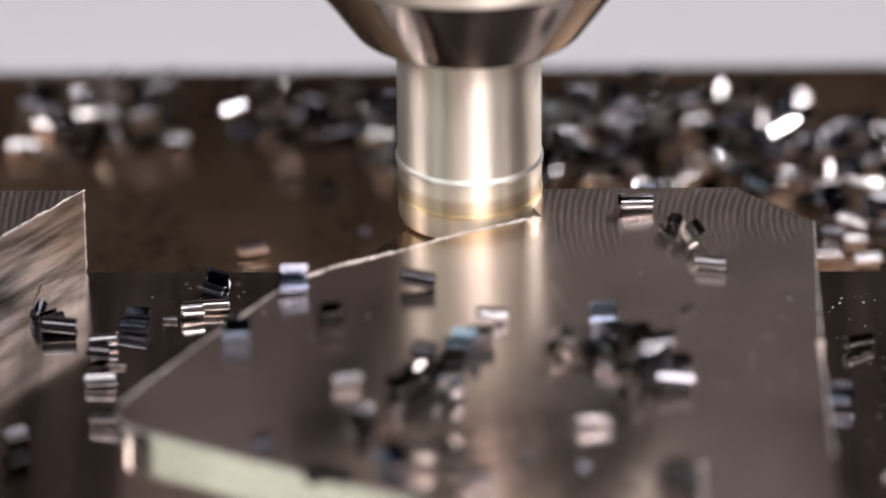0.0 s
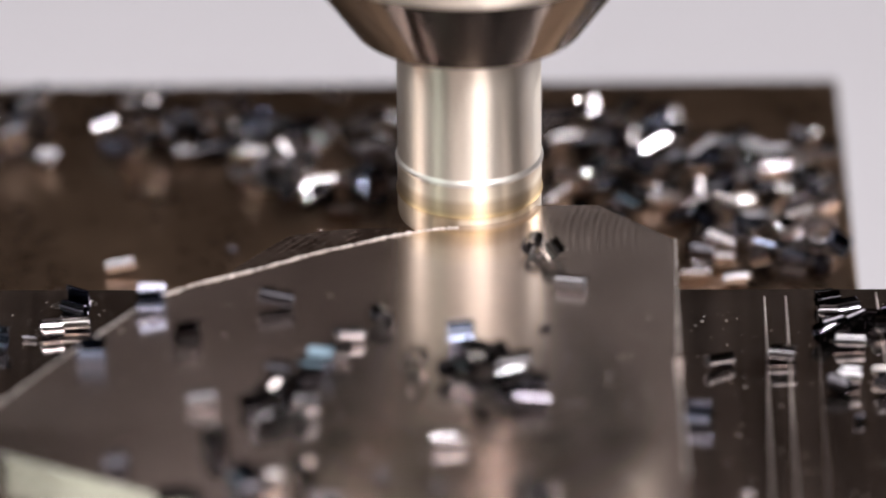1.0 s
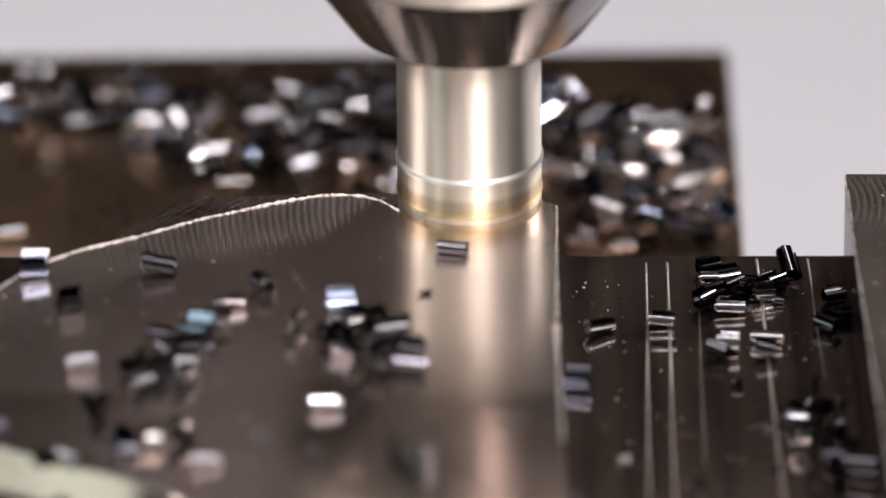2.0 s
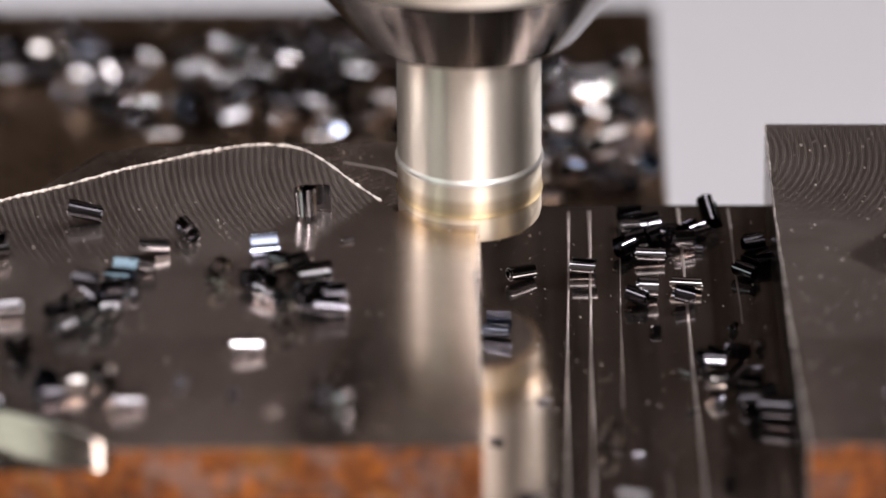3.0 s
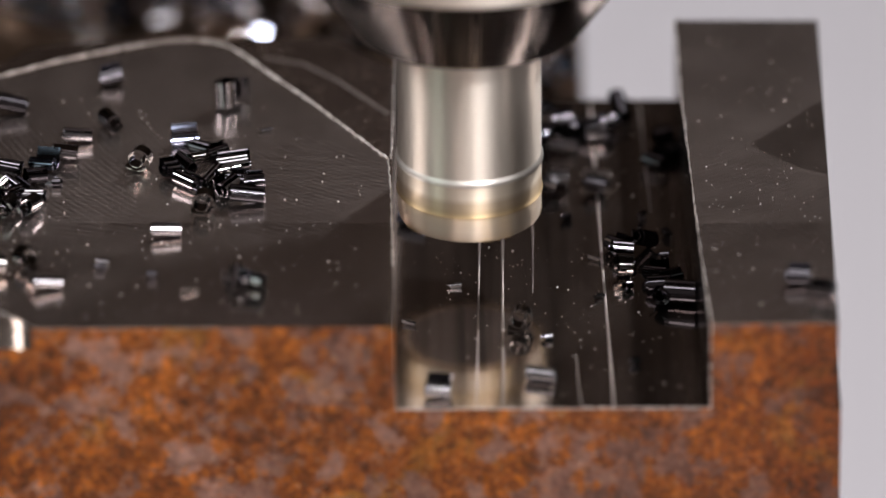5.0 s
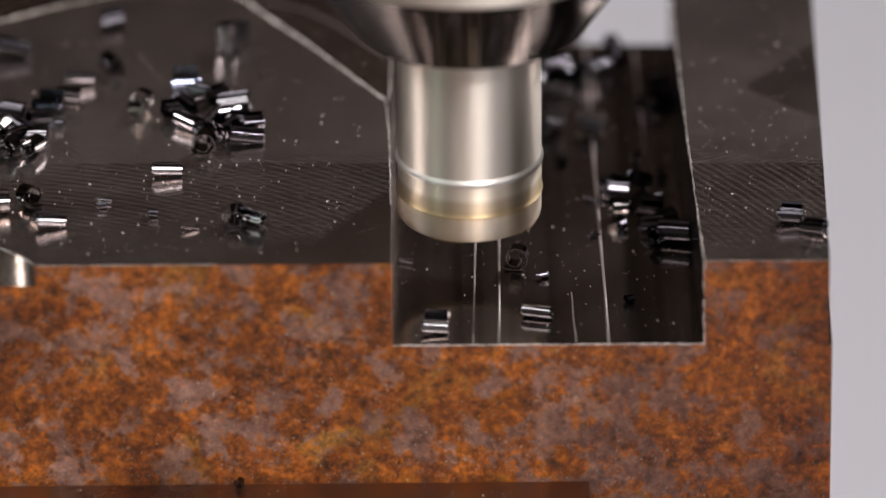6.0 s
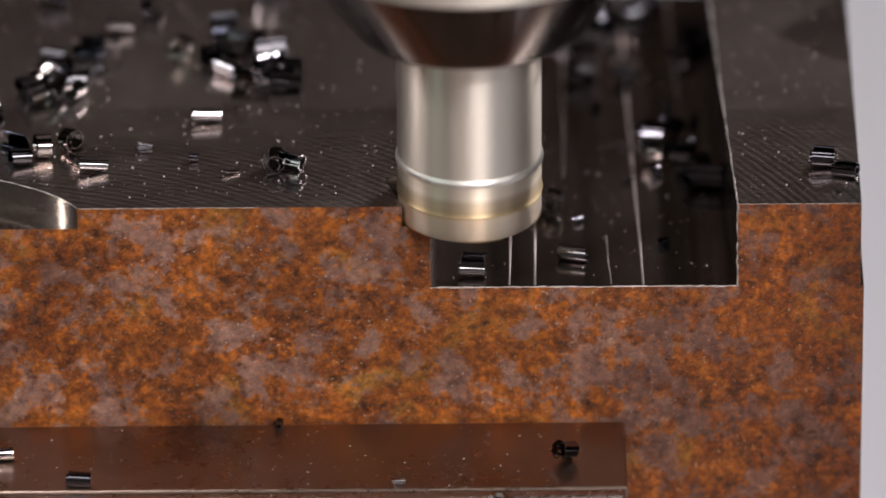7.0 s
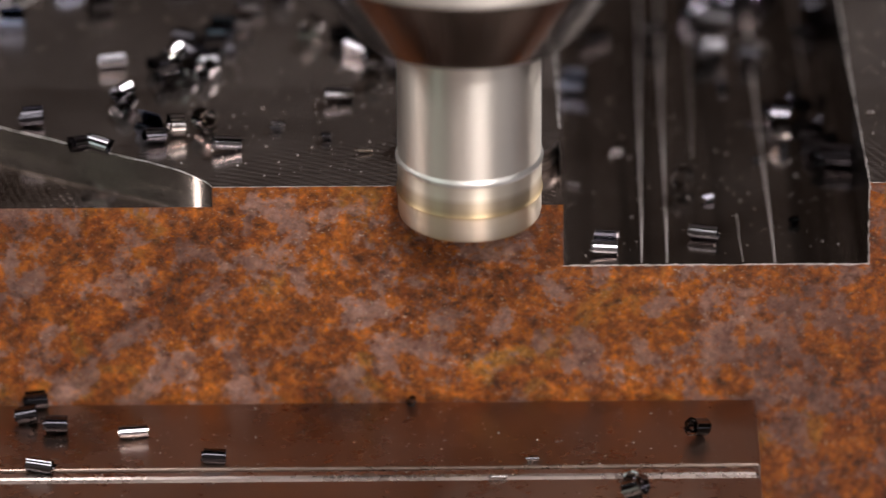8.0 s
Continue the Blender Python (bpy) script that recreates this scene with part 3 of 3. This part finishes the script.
def at_rest(me, x, y, z, rx, ry, rz):
    """The pose of a chip rolled by rx and ry that still touches its support."""
    turn = pose(0, 0, 0, rx, ry, rz)
    low = min((turn @ v.co).z for v in me.vertices)
    return Matrix.Translation((x * MM, y * MM, z * MM - low)) @ turn


def chips(rows, z, where, group):
    """Rows: place on the work, kind, turn, and where it is known the roll and the tip of the curl."""
    made = []
    for i, (x, y, kind, angle, *lie) in enumerate(rows):
        me = CHIP_KINDS[kind][i % len(CHIP_KINDS[kind])]
        ob = tagged(new("metal_chip", me), CHIP_WORDS[kind] + " on " + where, "metal chip", group)
        roll, tip = lie or (0, 0)
        ob.matrix_basis = at_rest(me, x, y, z, roll + SEED.uniform(-22, 22), tip + SEED.uniform(-9, 9), angle + SEED.uniform(-11, 11))
        made.append(carry(ob))
    return made


ISLAND_BACK_CHIPS = [(-24.0, -29.2, 1, 5, 0, 0), (-19.0, -38.3, 1, 14, 10, 0), (-31.3, -42.3, 1, -10, 60, 0), (-7.3, -27.7, 3, 4, 20, 4), (-16.4, -55.6, 0, 3, 0, 0), (-7.9, -55.1, 2, 70, 0, 8), (-9.0, -60.7, 2, 30, 40, -10), (-14.9, -66.5, 2, 62, 20, 0), (-7.1, -77.3, 2, 25, 0, 12)]
ISLAND_FRONT_CHIPS = [(-27.0, -73.6, 4, 8, 0, 0), (-17.7, -81.6, 0, -20, 0, 0), (-14.3, -70.0, 4, 70, 0, 10)]
CLUSTER_CHIPS = [(2.4, -37.9, 0, 4, 20, 0), (1.0, -42.1, 1, 2, 70, 0), (-1.9, -46.7, 1, -14, -10, 0), (-3.2, -55.7, 0, -10, 40, 0), (-5.8, -60.2, 2, 72, 0, 0), (11.5, -46.9, 2, 74, 10, 0), (17.6, -39.9, 1, 5, -30, 0), (17.2, -47.9, 4, -32, 0, 8), (19.3, -45.9, 0, 62, 0, 6), (22.1, -43.3, 4, 22, 30, -6), (24.5, -46.7, 3, 8, 60, 0)]
CLUSTER_FRONT_CHIPS = [(21.5, -51.0, 0, 52, 0, -8), (26.2, -56.2, 3, 5, 20, 0), (20.9, -59.9, 2, 80, 0, 0), (15.5, -67.0, 0, 0, 10, 0), (23.7, -54.0, 4, 40, 0, 0), (28.8, -35.1, 5, 15, 0, 0)]
FRONT_PASS_CHIPS = [(24.3, -81.9, 2, 78, 30, 0), (27.9, -80.3, 1, -22, 70, 6), (-3.1, -76.2, 2, -42, 0, 0), (0.0, -82.1, 0, 20, 0, 0), (19.3, -83.3, 5, 16, 0, 0), (7.0, -76.4, 6, 0, 0, 0), (-10.4, -76.4, 1, -30, 20, 0), (7.3, -74.5, 5, 5, 40, 0), (14.0, -79.0, 6, 10, 0, 0)]
POCKET_BACK_CHIPS = [(52.3, -23.2, 0, 20, 0, 0), (60.8, -19.8, 1, -10, 70, 0), (70.4, -8.4, 4, 4, 0, 0), (70.1, -16.9, 0, 2, 20, 0), (74.6, -13.5, 2, 10, 0, 0), (78.8, -5.8, 3, -70, 0, 32), (67.6, -5.6, 4, 30, 0, 0), (67.8, -30.0, 4, -12, 0, 10), (48.8, -39.2, 1, -4, 10, 0)]
POCKET_CHIPS = [(68.5, -8.5, 0, 0, 30, 0), (71.4, -12.0, 4, 30, 0, 0), (74.8, -26.2, 0, -6, 0, 0), (74.3, -30.4, 4, 4, 0, 6), (70.5, -38.5, 6, 20, 0, 0), (81.2, -38.2, 6, 70, 0, 0), (84.2, -43.4, 6, -60, 0, 0), (84.5, -14.0, 4, 12, 20, 0), (83.2, -22.2, 4, -30, 0, 0), (74.2, -50.6, 5, -30, 0, 0), (77.4, -47.8, 4, -40, 30, 0), (77.7, -54.7, 2, 6, 0, 0), (80.9, -47.9, 4, 50, 0, 20), (83.7, -50.5, 6, 10, 0, 0)]
POCKET_NEAR_CHIPS = [(84.4, -58.2, 4, 20, 0, 0), (85.6, -63.5, 7, -5, 0, 0), (83.7, -63.8, 4, 70, 0, 0), (74.4, -62.0, 5, 30, 0, 0), (78.5, -59.6, 6, 40, 0, 0), (54.9, -58.3, 5, -6, 0, 0), (82.7, -56.0, 4, -20, 40, 0), (48.6, -69.1, 5, -20, 40, 0), (64.0, -71.4, 2, 76, 0, 0), (66.1, -85.8, 0, -10, 0, 0), (52.2, -89.7, 1, 8, 0, 0), (67.4, -74.0, 6, 0, 0, 0), (79.0, -81.3, 6, 30, 0, 0)]
JAW_CHIPS = [(-26.7, -95.2, 4, 4, 0, 0), (-27.7, -99.1, 4, 0, 20, 0), (-23.7, -102.3, 4, 2, 10, 0), (-13.0, -103.6, 0, 6, 0, 0), (64.7, -106.0, 2, 50, 0, 20), (42.1, -111.3, 5, 8, 0, 0), (25.8, -95.1, 6, 80, 0, 0)]
JAW_BODY_CHIPS = [(-1.7, -111.2, 4, -4, 0, 0), (-25.6, -113.2, 0, -4, 0, 0), (37.4, -115.6, 5, 10, 0, 0), (55.2, -120.7, 2, 60, 0, 30), (56.5, -121.4, 2, -30, 0, -20)]
HEAPED_CHIPS = [(15.8, -48.7, 4, 30, 0, 0), (18.6, -51.3, 0, -40, 30, 10), (19.7, -42.8, 4, -20, 0, 0), (23.5, -50.6, 0, 35, 0, 0), (25.0, -51.8, 4, -10, 0, 0), (27.2, -51.8, 4, 15, 30, 0), (-5.5, -56.3, 4, 30, 0, 0), (-3.7, -59.7, 2, 60, 0, 0), (0.3, -51.3, 6, 0, 0, 0), (-2.7, -50.9, 4, 10, 0, 0), (-6.6, -48.3, 4, -20, 0, 0), (-9.9, -56.7, 4, 20, 0, 0), (-5.9, -53.7, 4, -40, 0, 8), (-9.9, -79.8, 4, 10, 0, 0), (-20.0, -82.6, 4, 30, 0, 0)]
POCKET_HEAP_CHIPS = [(68.1, -13.2, 4, 20, 0, 0), (72.1, -11.2, 4, -30, 0, 0), (76.3, -10.8, 4, 40, 0, 0), (69.4, -28.7, 2, -10, 0, 0), (66.5, -15.6, 4, 60, 0, 0), (73.1, -10.8, 4, -20, 0, 0), (77.0, -14.4, 6, 0, 0, 0), (77.8, -50.0, 4, 10, 0, 0), (86.0, -19.1, 4, 40, 0, 0), (79.2, -53.4, 6, 50, 0, 0), (82.9, -60.2, 4, 0, 0, 0)]
# chips thrown on to the island while the cutter runs: when they land, and where they lay on the rear jaw before
LANDING_CHIPS = [(6.8, -19.3, 4, 12, 20, 0), (6.8, -33.5, 2, -62, 0, 0), (23.0, -25.3, 8, -72, 0, 80)]
LANDING_TIMES = [(3.7, 66.0, 58.0), (0.7, -20.0, 62.0), (2.2, 52.0, 44.0)]
SWEPT_CHIPS = [(22.4, -5.4, 3, 4, 20, 0), (27.2, -13.0, 2, 70, 0, 0), (29.6, -14.2, 2, -50, 0, 40), (32.4, -22.6, 0, -14, 10, 0)]
END_POCKET_CHIPS = [(-59.2, -11.5, 1, 78, 20, 0), (-56.1, -17.1, 3, 0, 0, 0), (-45.8, -16.2, 1, -12, 0, 0), (-40.9, -13.0, 5, 0, 0, 0), (-38.2, -11.6, 2, 20, 0, 0), (-35.2, -10.4, 0, -5, 0, 0), (-35.1, -5.1, 1, -20, 0, 0), (-49.9, -20.1, 0, 5, 0, 0), (-47.8, -26.3, 5, 0, 0, 0), (-49.9, -31.4, 0, 3, 0, 0), (-48.8, -41.9, 0, -5, 0, 0), (-60.5, -47.0, 4, 10, 0, 0), (-57.0, -15.0, 4, 40, 0, 0), (-50.5, -24.0, 4, 8, 0, 0), (-60.3, -54.8, 4, 30, 0, 0)]
RIB_CHIPS = [(100.6, -81.9, 4, -10, 20, 0), (104.0, -84.6, 1, -16, 80, 0)]
REAR_CHIPS = [(-30.9, 43.2, 0, 0), (-14.9, 49.4, 6, 0), (0.4, 60.4, 0, 0), (-30.1, 96.0, 0, 0), (56.9, 38.1, 0, 3), (53.6, 48.6, 0, 5), (63.3, 48.5, 0, 10), (45.1, 63.1, 0, 5), (59.0, 62.8, 0, 0), (59.7, 70.1, 0, 15), (70.7, 67.2, 0, 10), (38.2, 68.7, 0, 8), (40.6, 81.5, 1, -15), (57.5, 80.3, 1, 50), (-6.7, 72.3, 0, -20), (-12.3, 87.2, 1, 0), (-22.1, 79.0, 0, 10), (3.6, 86.9, 2, 80)]
for rows in (ISLAND_BACK_CHIPS, ISLAND_FRONT_CHIPS, CLUSTER_CHIPS, CLUSTER_FRONT_CHIPS, FRONT_PASS_CHIPS, HEAPED_CHIPS):
    chips(rows, ZT, "the island", "chips on the island")
LANDED = chips(LANDING_CHIPS, ZT, "the island", "chips on the island")
SWEPT = chips(SWEPT_CHIPS, ZT, "the uncut stock", "chips on the island")
for rows in (POCKET_BACK_CHIPS, POCKET_CHIPS, POCKET_NEAR_CHIPS, END_POCKET_CHIPS, POCKET_HEAP_CHIPS):
    chips(rows, 0, "the pocket floor", "chips in the pocket")
chips(RIB_CHIPS, ZT, "the side rib", "chips on the rib")
chips(JAW_CHIPS, -20.7, "the front vise jaw", "chips on the jaw")
chips(JAW_BODY_CHIPS, -21.2, "the front vise jaw", "chips on the jaw")
chips(REAR_CHIPS, -19.2, "the rear vise jaw", "chips on the rear jaw")


def stuff_of(name, label, category, places, meshes):
    """Many small copies joined into one mesh."""
    verts, faces, mats, index = [], [], [], []
    for m, me in zip(places, meshes):
        base = len(verts)
        verts += [m @ v.co for v in me.vertices]
        mat = me.materials[0]
        if mat not in mats:
            mats.append(mat)
        for p in me.polygons:
            faces.append([base + i for i in p.vertices])
            index.append(mats.index(mat))
    me = bpy.data.meshes.new(name)
    me.from_pydata(verts, [], faces)
    for m in mats:
        me.materials.append(m)
    me.polygons.foreach_set("material_index", index)
    me.polygons.foreach_set("use_smooth", [True] * len(faces))
    me.set_sharp_from_angle(angle=radians(50))
    return carry(tagged(new(name, me), label, category, kind="stuff"))


def rear_pile():
    rnd = random.Random(8)
    places, meshes = [], []
    zones = [(-16, 50, 66, 93, 150), (-66, -42, 76, 93, 40), (-36, -14, 80, 93, 30), (48, 72, 40, 84, 90), (18, 50, 56, 72, 26), (-8, 12, 60, 70, 12)]
    flat = [(k, m) for k in (0, 1, 2, 3, 4, 4, 4) for m in CHIP_KINDS[k]] + [(0, curl_mesh("metal_chip", 0.55, 1.05, 1.6, 4.0, 0, 14, CHIP_PALE))] * 6 + [(2, curl_mesh("metal_chip", 0.7, 1.6, 1.4, 2.8, 0.8, 34, CHIP_PALE))] * 3
    loose = 0
    for x0, x1, y0, y1, count in zones:
        for i in range(count):
            x, y = rnd.uniform(x0, x1), rnd.uniform(y0, y1)
            if x > 50 and y > 78 + (x - 50) * 0.2:
                continue
            up = rnd.random() < 0.35
            z = -19.2 + (rnd.uniform(1.0, 3.0) if up else 0)
            k, me = rnd.choice(flat)
            m = at_rest(me, x, y, z, rnd.uniform(-180, 180), rnd.uniform(-30, 30) * up, rnd.uniform(-40, 40) if rnd.random() < 0.6 else rnd.uniform(0, 360))
            if up or loose > 215:
                places.append(m)
                meshes.append(me)
            else:
                ob = tagged(new("metal_chip", me), CHIP_WORDS[k] + " on the rear jaw", "metal chip", "chips on the rear jaw")
                ob.matrix_basis = m
                carry(ob)
                loose += 1
    stuff_of("swarf_pile", "loose pile of dark and bright curled swarf on the rear jaw", "swarf", places, meshes)


rear_pile()


def grit():
    rnd = random.Random(9)
    bm = bmesh.new()
    bmesh.ops.create_icosphere(bm, subdivisions=1, radius=0.1 * MM)
    for v in bm.verts:
        v.co *= rnd.uniform(0.5, 1.4)
    me = bpy.data.meshes.new("grit")
    bm.to_mesh(me)
    bm.free()
    me.materials.append(BURR)
    zones = [(-44, 44, -58, -22, ZT, 260), (-8, 44, -90, -56, ZT, 300), (48, 86, -91, -3, 0, 380), (89, 105, -92, -2, ZT, 240), (-30, 72, -112.5, -95, -20.7, 380), (-30, 72, -150, -115.8, -21.2, 180), (-45, -30, -20, 0, 0, 40), (-5, 40, -4, 0.5, ZL, 30), (-30, 72, -115.1, -113.2, -20.9, 60)]
    places = []
    for x0, x1, y0, y1, z, count in zones:
        for i in range(count):
            s = rnd.choice((0.25, 0.3, 0.35, 0.45, 0.6, 0.95)) * rnd.uniform(0.7, 1.2)
            places.append(pose(rnd.uniform(x0, x1) * MM, rnd.uniform(y0, y1) * MM, z * MM + 0.06 * MM * s, 0, 0, rnd.uniform(0, 360)) @ Matrix.Diagonal((s * rnd.uniform(0.8, 2.2), s, s * 0.7, 1)))
    stuff_of("steel_grit", "fine bright steel grit scattered over workpiece and vise", "grit", places, [me] * len(places))


grit()

# ---- stock that the cutter takes away ----
BACK_INNER = [(10.0, -7.0), (14.0, -5.6), (17.4, -5.2), (20.5, -5.8), (22.95, -7.3), (25.4, -10.35), (27.4, -13.7), (29.4, -17.0), (31.4, -20.0), (33.4, -22.9), (35.4, -26.2), (37.4, -29.6), (39.3, -32.8), (41.3, -36.0), (43.0, -38.8), (44.4, -41.2), (45.9, -43.8)]
FRONT_INNER = [(46.6, -76.0), (46.4, -79.5), (44.9, -82.5), (43.0, -83.7), (40.7, -85.0), (37.0, -85.4), (33.5, -85.8), (28.0, -87.5), (25.0, -90.2)]
FRONT_OUTER = [(46.65, -76.5), (46.7, -84.0), (46.75, -90.0)] + [(x, face_y(x)) for x in (46.8, 43.0, 38.5, 33.0, 27.0, 23.9)]


def hermite(t):
    """The spindle's place over the work at t seconds, millimetres."""
    k = max(i for i in range(len(PASS)) if PASS[i][0] <= t or i == 0)
    k = min(k, len(PASS) - 2)
    (t0, *a), (t1, *c) = PASS[k], PASS[k + 1]

    def slope(i, axis):
        lo, hi = max(i - 1, 0), min(i + 1, len(PASS) - 1)
        return (PASS[hi][axis] - PASS[lo][axis]) / (PASS[hi][0] - PASS[lo][0])
    h, f = t1 - t0, (t - t0) / (t1 - t0)
    out = []
    for axis in (1, 2):
        p0, p1, m0, m1 = PASS[k][axis], PASS[k + 1][axis], slope(k, axis) * h, slope(k + 1, axis) * h
        out.append((2 * f ** 3 - 3 * f ** 2 + 1) * p0 + (f ** 3 - 2 * f ** 2 + f) * m0 + (-2 * f ** 3 + 3 * f ** 2) * p1 + (f ** 3 - f ** 2) * m1)
    return out


TICKS = [i / 10 for i in range(81)]
WAY = [(t, *hermite(t)) for t in TICKS]
SLIVERS = []      # object, time at which the cutter takes it, way on which it leaves


def nearest(p):
    """The moment at which the cutter passes closest to a point of the work, and where it then is."""
    return min(WAY, key=lambda row: math.hypot(row[1] - p[0], row[2] - p[1]))


def rim_beyond(p):
    """Where the line from p through the cutter's passing place leaves the uncut step."""
    t, x, y = nearest(p)
    d = Vector((x - p[0], y - p[1])).normalized()
    q = Vector(p)
    for i in range(400):
        step = q + d * 0.05
        if step.x > 46.75 or step.y > 1.25 or step.x + step.y > 37.6:
            break
        q = step
    return (q.x, q.y)


def sliver(outline, mats, back, when):
    bm = bmesh.new()
    cx, cy = sum(p[0] for p in outline) / len(outline), sum(p[1] for p in outline) / len(outline)
    prism(bm, outline, ZL, ZT, top=0, side=2, bottom=2, side_of=lambda a, c: 1 if not back and a[1] < -91.5 and c[1] < -91.5 else 2)
    if not back:
        for f in bm.faces:
            f.material_index = 3 if f.material_index == 0 else f.material_index
    ob = mesh_object("uncut_stock", bm, mats)
    tagged(ob, "thin strip of uncut steel ahead of the cutter", "offcut", "uncut stock round the island")
    SLIVERS.append((ob, when, back, Vector((cx, cy, ZL))))


STOCK = [TOP, RUST, WALL_STEEL, TOP_FRONT]
for p, q in zip(BACK_INNER, BACK_INNER[1:]):
    a, c = rim_beyond(p), rim_beyond(q)
    corners = [k for k in ((36.6, 1.2), (46.7, -9.1)) if a[0] + 0.1 < k[0] < c[0] + 0.04 and c[1] + 0.1 < k[1] < a[1] + 0.1]
    sliver([p, a] + corners + [c, q], STOCK, True, nearest(((p[0] + q[0]) / 2, (p[1] + q[1]) / 2))[0])
for i in range(len(FRONT_INNER) - 1):
    quad = [FRONT_INNER[i], FRONT_INNER[i + 1], FRONT_OUTER[i + 1], FRONT_OUTER[i]][::-1]
    cx, cy = sum(p[0] for p in quad) / 4, sum(p[1] for p in quad) / 4
    hit = [t for t, x, y in WAY if math.hypot(x - cx, y - cy) < 9.0]
    sliver(quad, STOCK, False, hit[0] if hit else None)


BURRS = []        # stretches of burr that the cutter raises as it passes
RIM = CONTOUR[9:21]
for i in range(len(RIM) - 1):
    burr = burr_line(None, [(x, y, ZT) for x, y in (RIM[i], RIM[i + 1])], 0.18, 0.35, 40 + i, "edge_burr")
    tagged(burr, "bright ragged burr along the freshly cut edge", "burr", "burr round the island")
    c = ((RIM[i][0] + RIM[i + 1][0]) / 2, (RIM[i][1] + RIM[i + 1][1]) / 2)
    near = nearest(c)
    BURRS.append((burr, near[0] if math.hypot(near[1] - c[0], near[2] - c[1]) < 13 else 8.0))


# ---- shavings in flight ----
# time of flight, place in the air, place before, place after (over the work, millimetres)
FLIGHTS = [(0.0, (-25.0, 12.0, 20.0), (-30.0, 8.0, 22.0), (-40.0, 30.0, -19.0)), (0.1, (-16.0, 10.0, 19.0), (-20.0, 20.0, -19.0), (-22.0, 30.0, -19.0)),
           (1.5, (13.5, 8.0, 19.0), (21.0, 16.0, -19.0), (2.0, 30.0, -19.0)), (1.4, (15.5, 6.0, 16.0), (18.0, 20.0, -19.0), (8.0, 28.0, -19.0)),
           (1.0, (36.0, 30.0, 13.0), (40.0, 18.0, -19.0), (30.0, 26.0, -19.0))]
FLYING = []
for i, (when, air, before, after) in enumerate(FLIGHTS):
    me = curl_mesh("flying_shaving", 1.2, 2.6, 0.45, 0.9 + 0.3 * (i % 2), 1.2, 80 + i, BURR if i % 2 else CHIP_GOLD, 0.7, 0.1)
    FLYING.append((tagged(new("flying_shaving", me), "thin bright steel shaving thrown off by the cutter", "metal chip", "shavings in flight"), when, air, before, after, 37 * i))


# ---- movement ----
def on_table(x, y):
    return pose(-x * MM, -y * MM, 0)


def motions():
    for ob in CARRIED:
        if ob in SWEPT or ob in LANDED:
            continue
        base = ob.matrix_basis.copy()
        walk(ob, [(t, on_table(x, y) @ base) for t, x, y in WAY])
    for ob, (when, x0, y0) in zip(LANDED, LANDING_TIMES):
        base = ob.matrix_basis.copy()
        p = base.translation / MM
        low = Matrix.Translation(((x0 - p.x) * MM, (y0 - p.y) * MM, (-19.2 - ZT) * MM)) @ base
        air = Matrix.Translation(((x0 - p.x) * 0.3 * MM, (y0 - p.y) * 0.3 * MM, 14 * MM)) @ base
        walk(ob, [(t, on_table(x, y) @ (low if t < when - 0.05 else air if t < when + 0.05 else base)) for t, x, y in WAY])
    for ob, when in BURRS:
        walk(ob, [(t, on_table(x, y) @ pose(0, 0, 0 if t > when else -0.6 * MM)) for t, x, y in WAY])
    leaving = list(SLIVERS)
    for ob in SWEPT:
        p = ob.matrix_basis.translation / MM
        hit = [t for t, x, y in WAY if math.hypot(x - p.x, y - p.y) < 13.0]
        leaving.append((ob, hit[0] if hit else None, True, None))
    rnd = random.Random(4)
    for ob, when, back, centre in leaving:
        base = ob.matrix_basis.copy()
        p = centre or base.translation / MM
        centred = Matrix.Translation(-p * MM) if centre else Matrix()
        rows = []
        spin = rnd.uniform(20, 60)
        if back:      # falls behind the block on to the rear jaw
            rest = pose(p.x * MM, (24 + rnd.uniform(-6, 12)) * MM, (-19.1 + rnd.uniform(0, 0.4)) * MM, 0, 0, spin)
            mid = pose(p.x * MM, (p.y * 0.3 + 14) * MM, -6 * MM, 30, 20, spin / 2)
        else:         # flies off forward and drops to the pan
            rest = pose((p.x + 30) * MM, -230 * MM, -299.9 * MM, 0, 0, spin)
            mid = pose((p.x + 14) * MM, -135 * MM, -40 * MM, 40, 30, spin / 2)
        for t, x, y in WAY:
            m = base if when is None or t < when - 0.05 else (mid if t < when + 0.05 else rest) @ centred
            rows.append((t, on_table(x, y) @ m))
        walk(ob, rows)
    for ob, when, air, before, after, turn in FLYING:
        rows = []
        for t, x, y in WAY:
            p, k = (before, 0) if t < when - 0.05 else (air, 60) if t < when + 0.05 else (after, 80)
            rows.append((t, on_table(x, y) @ pose(p[0] * MM, p[1] * MM, p[2] * MM, k * 0.7, k * 0.5, turn + k)))
        walk(ob, rows)
    walk(CUTTER, [(i / 30, pose(0.15 * MM, 0, ZL * MM, 0, 0, -83 * i)) for i in range(241)])


motions()
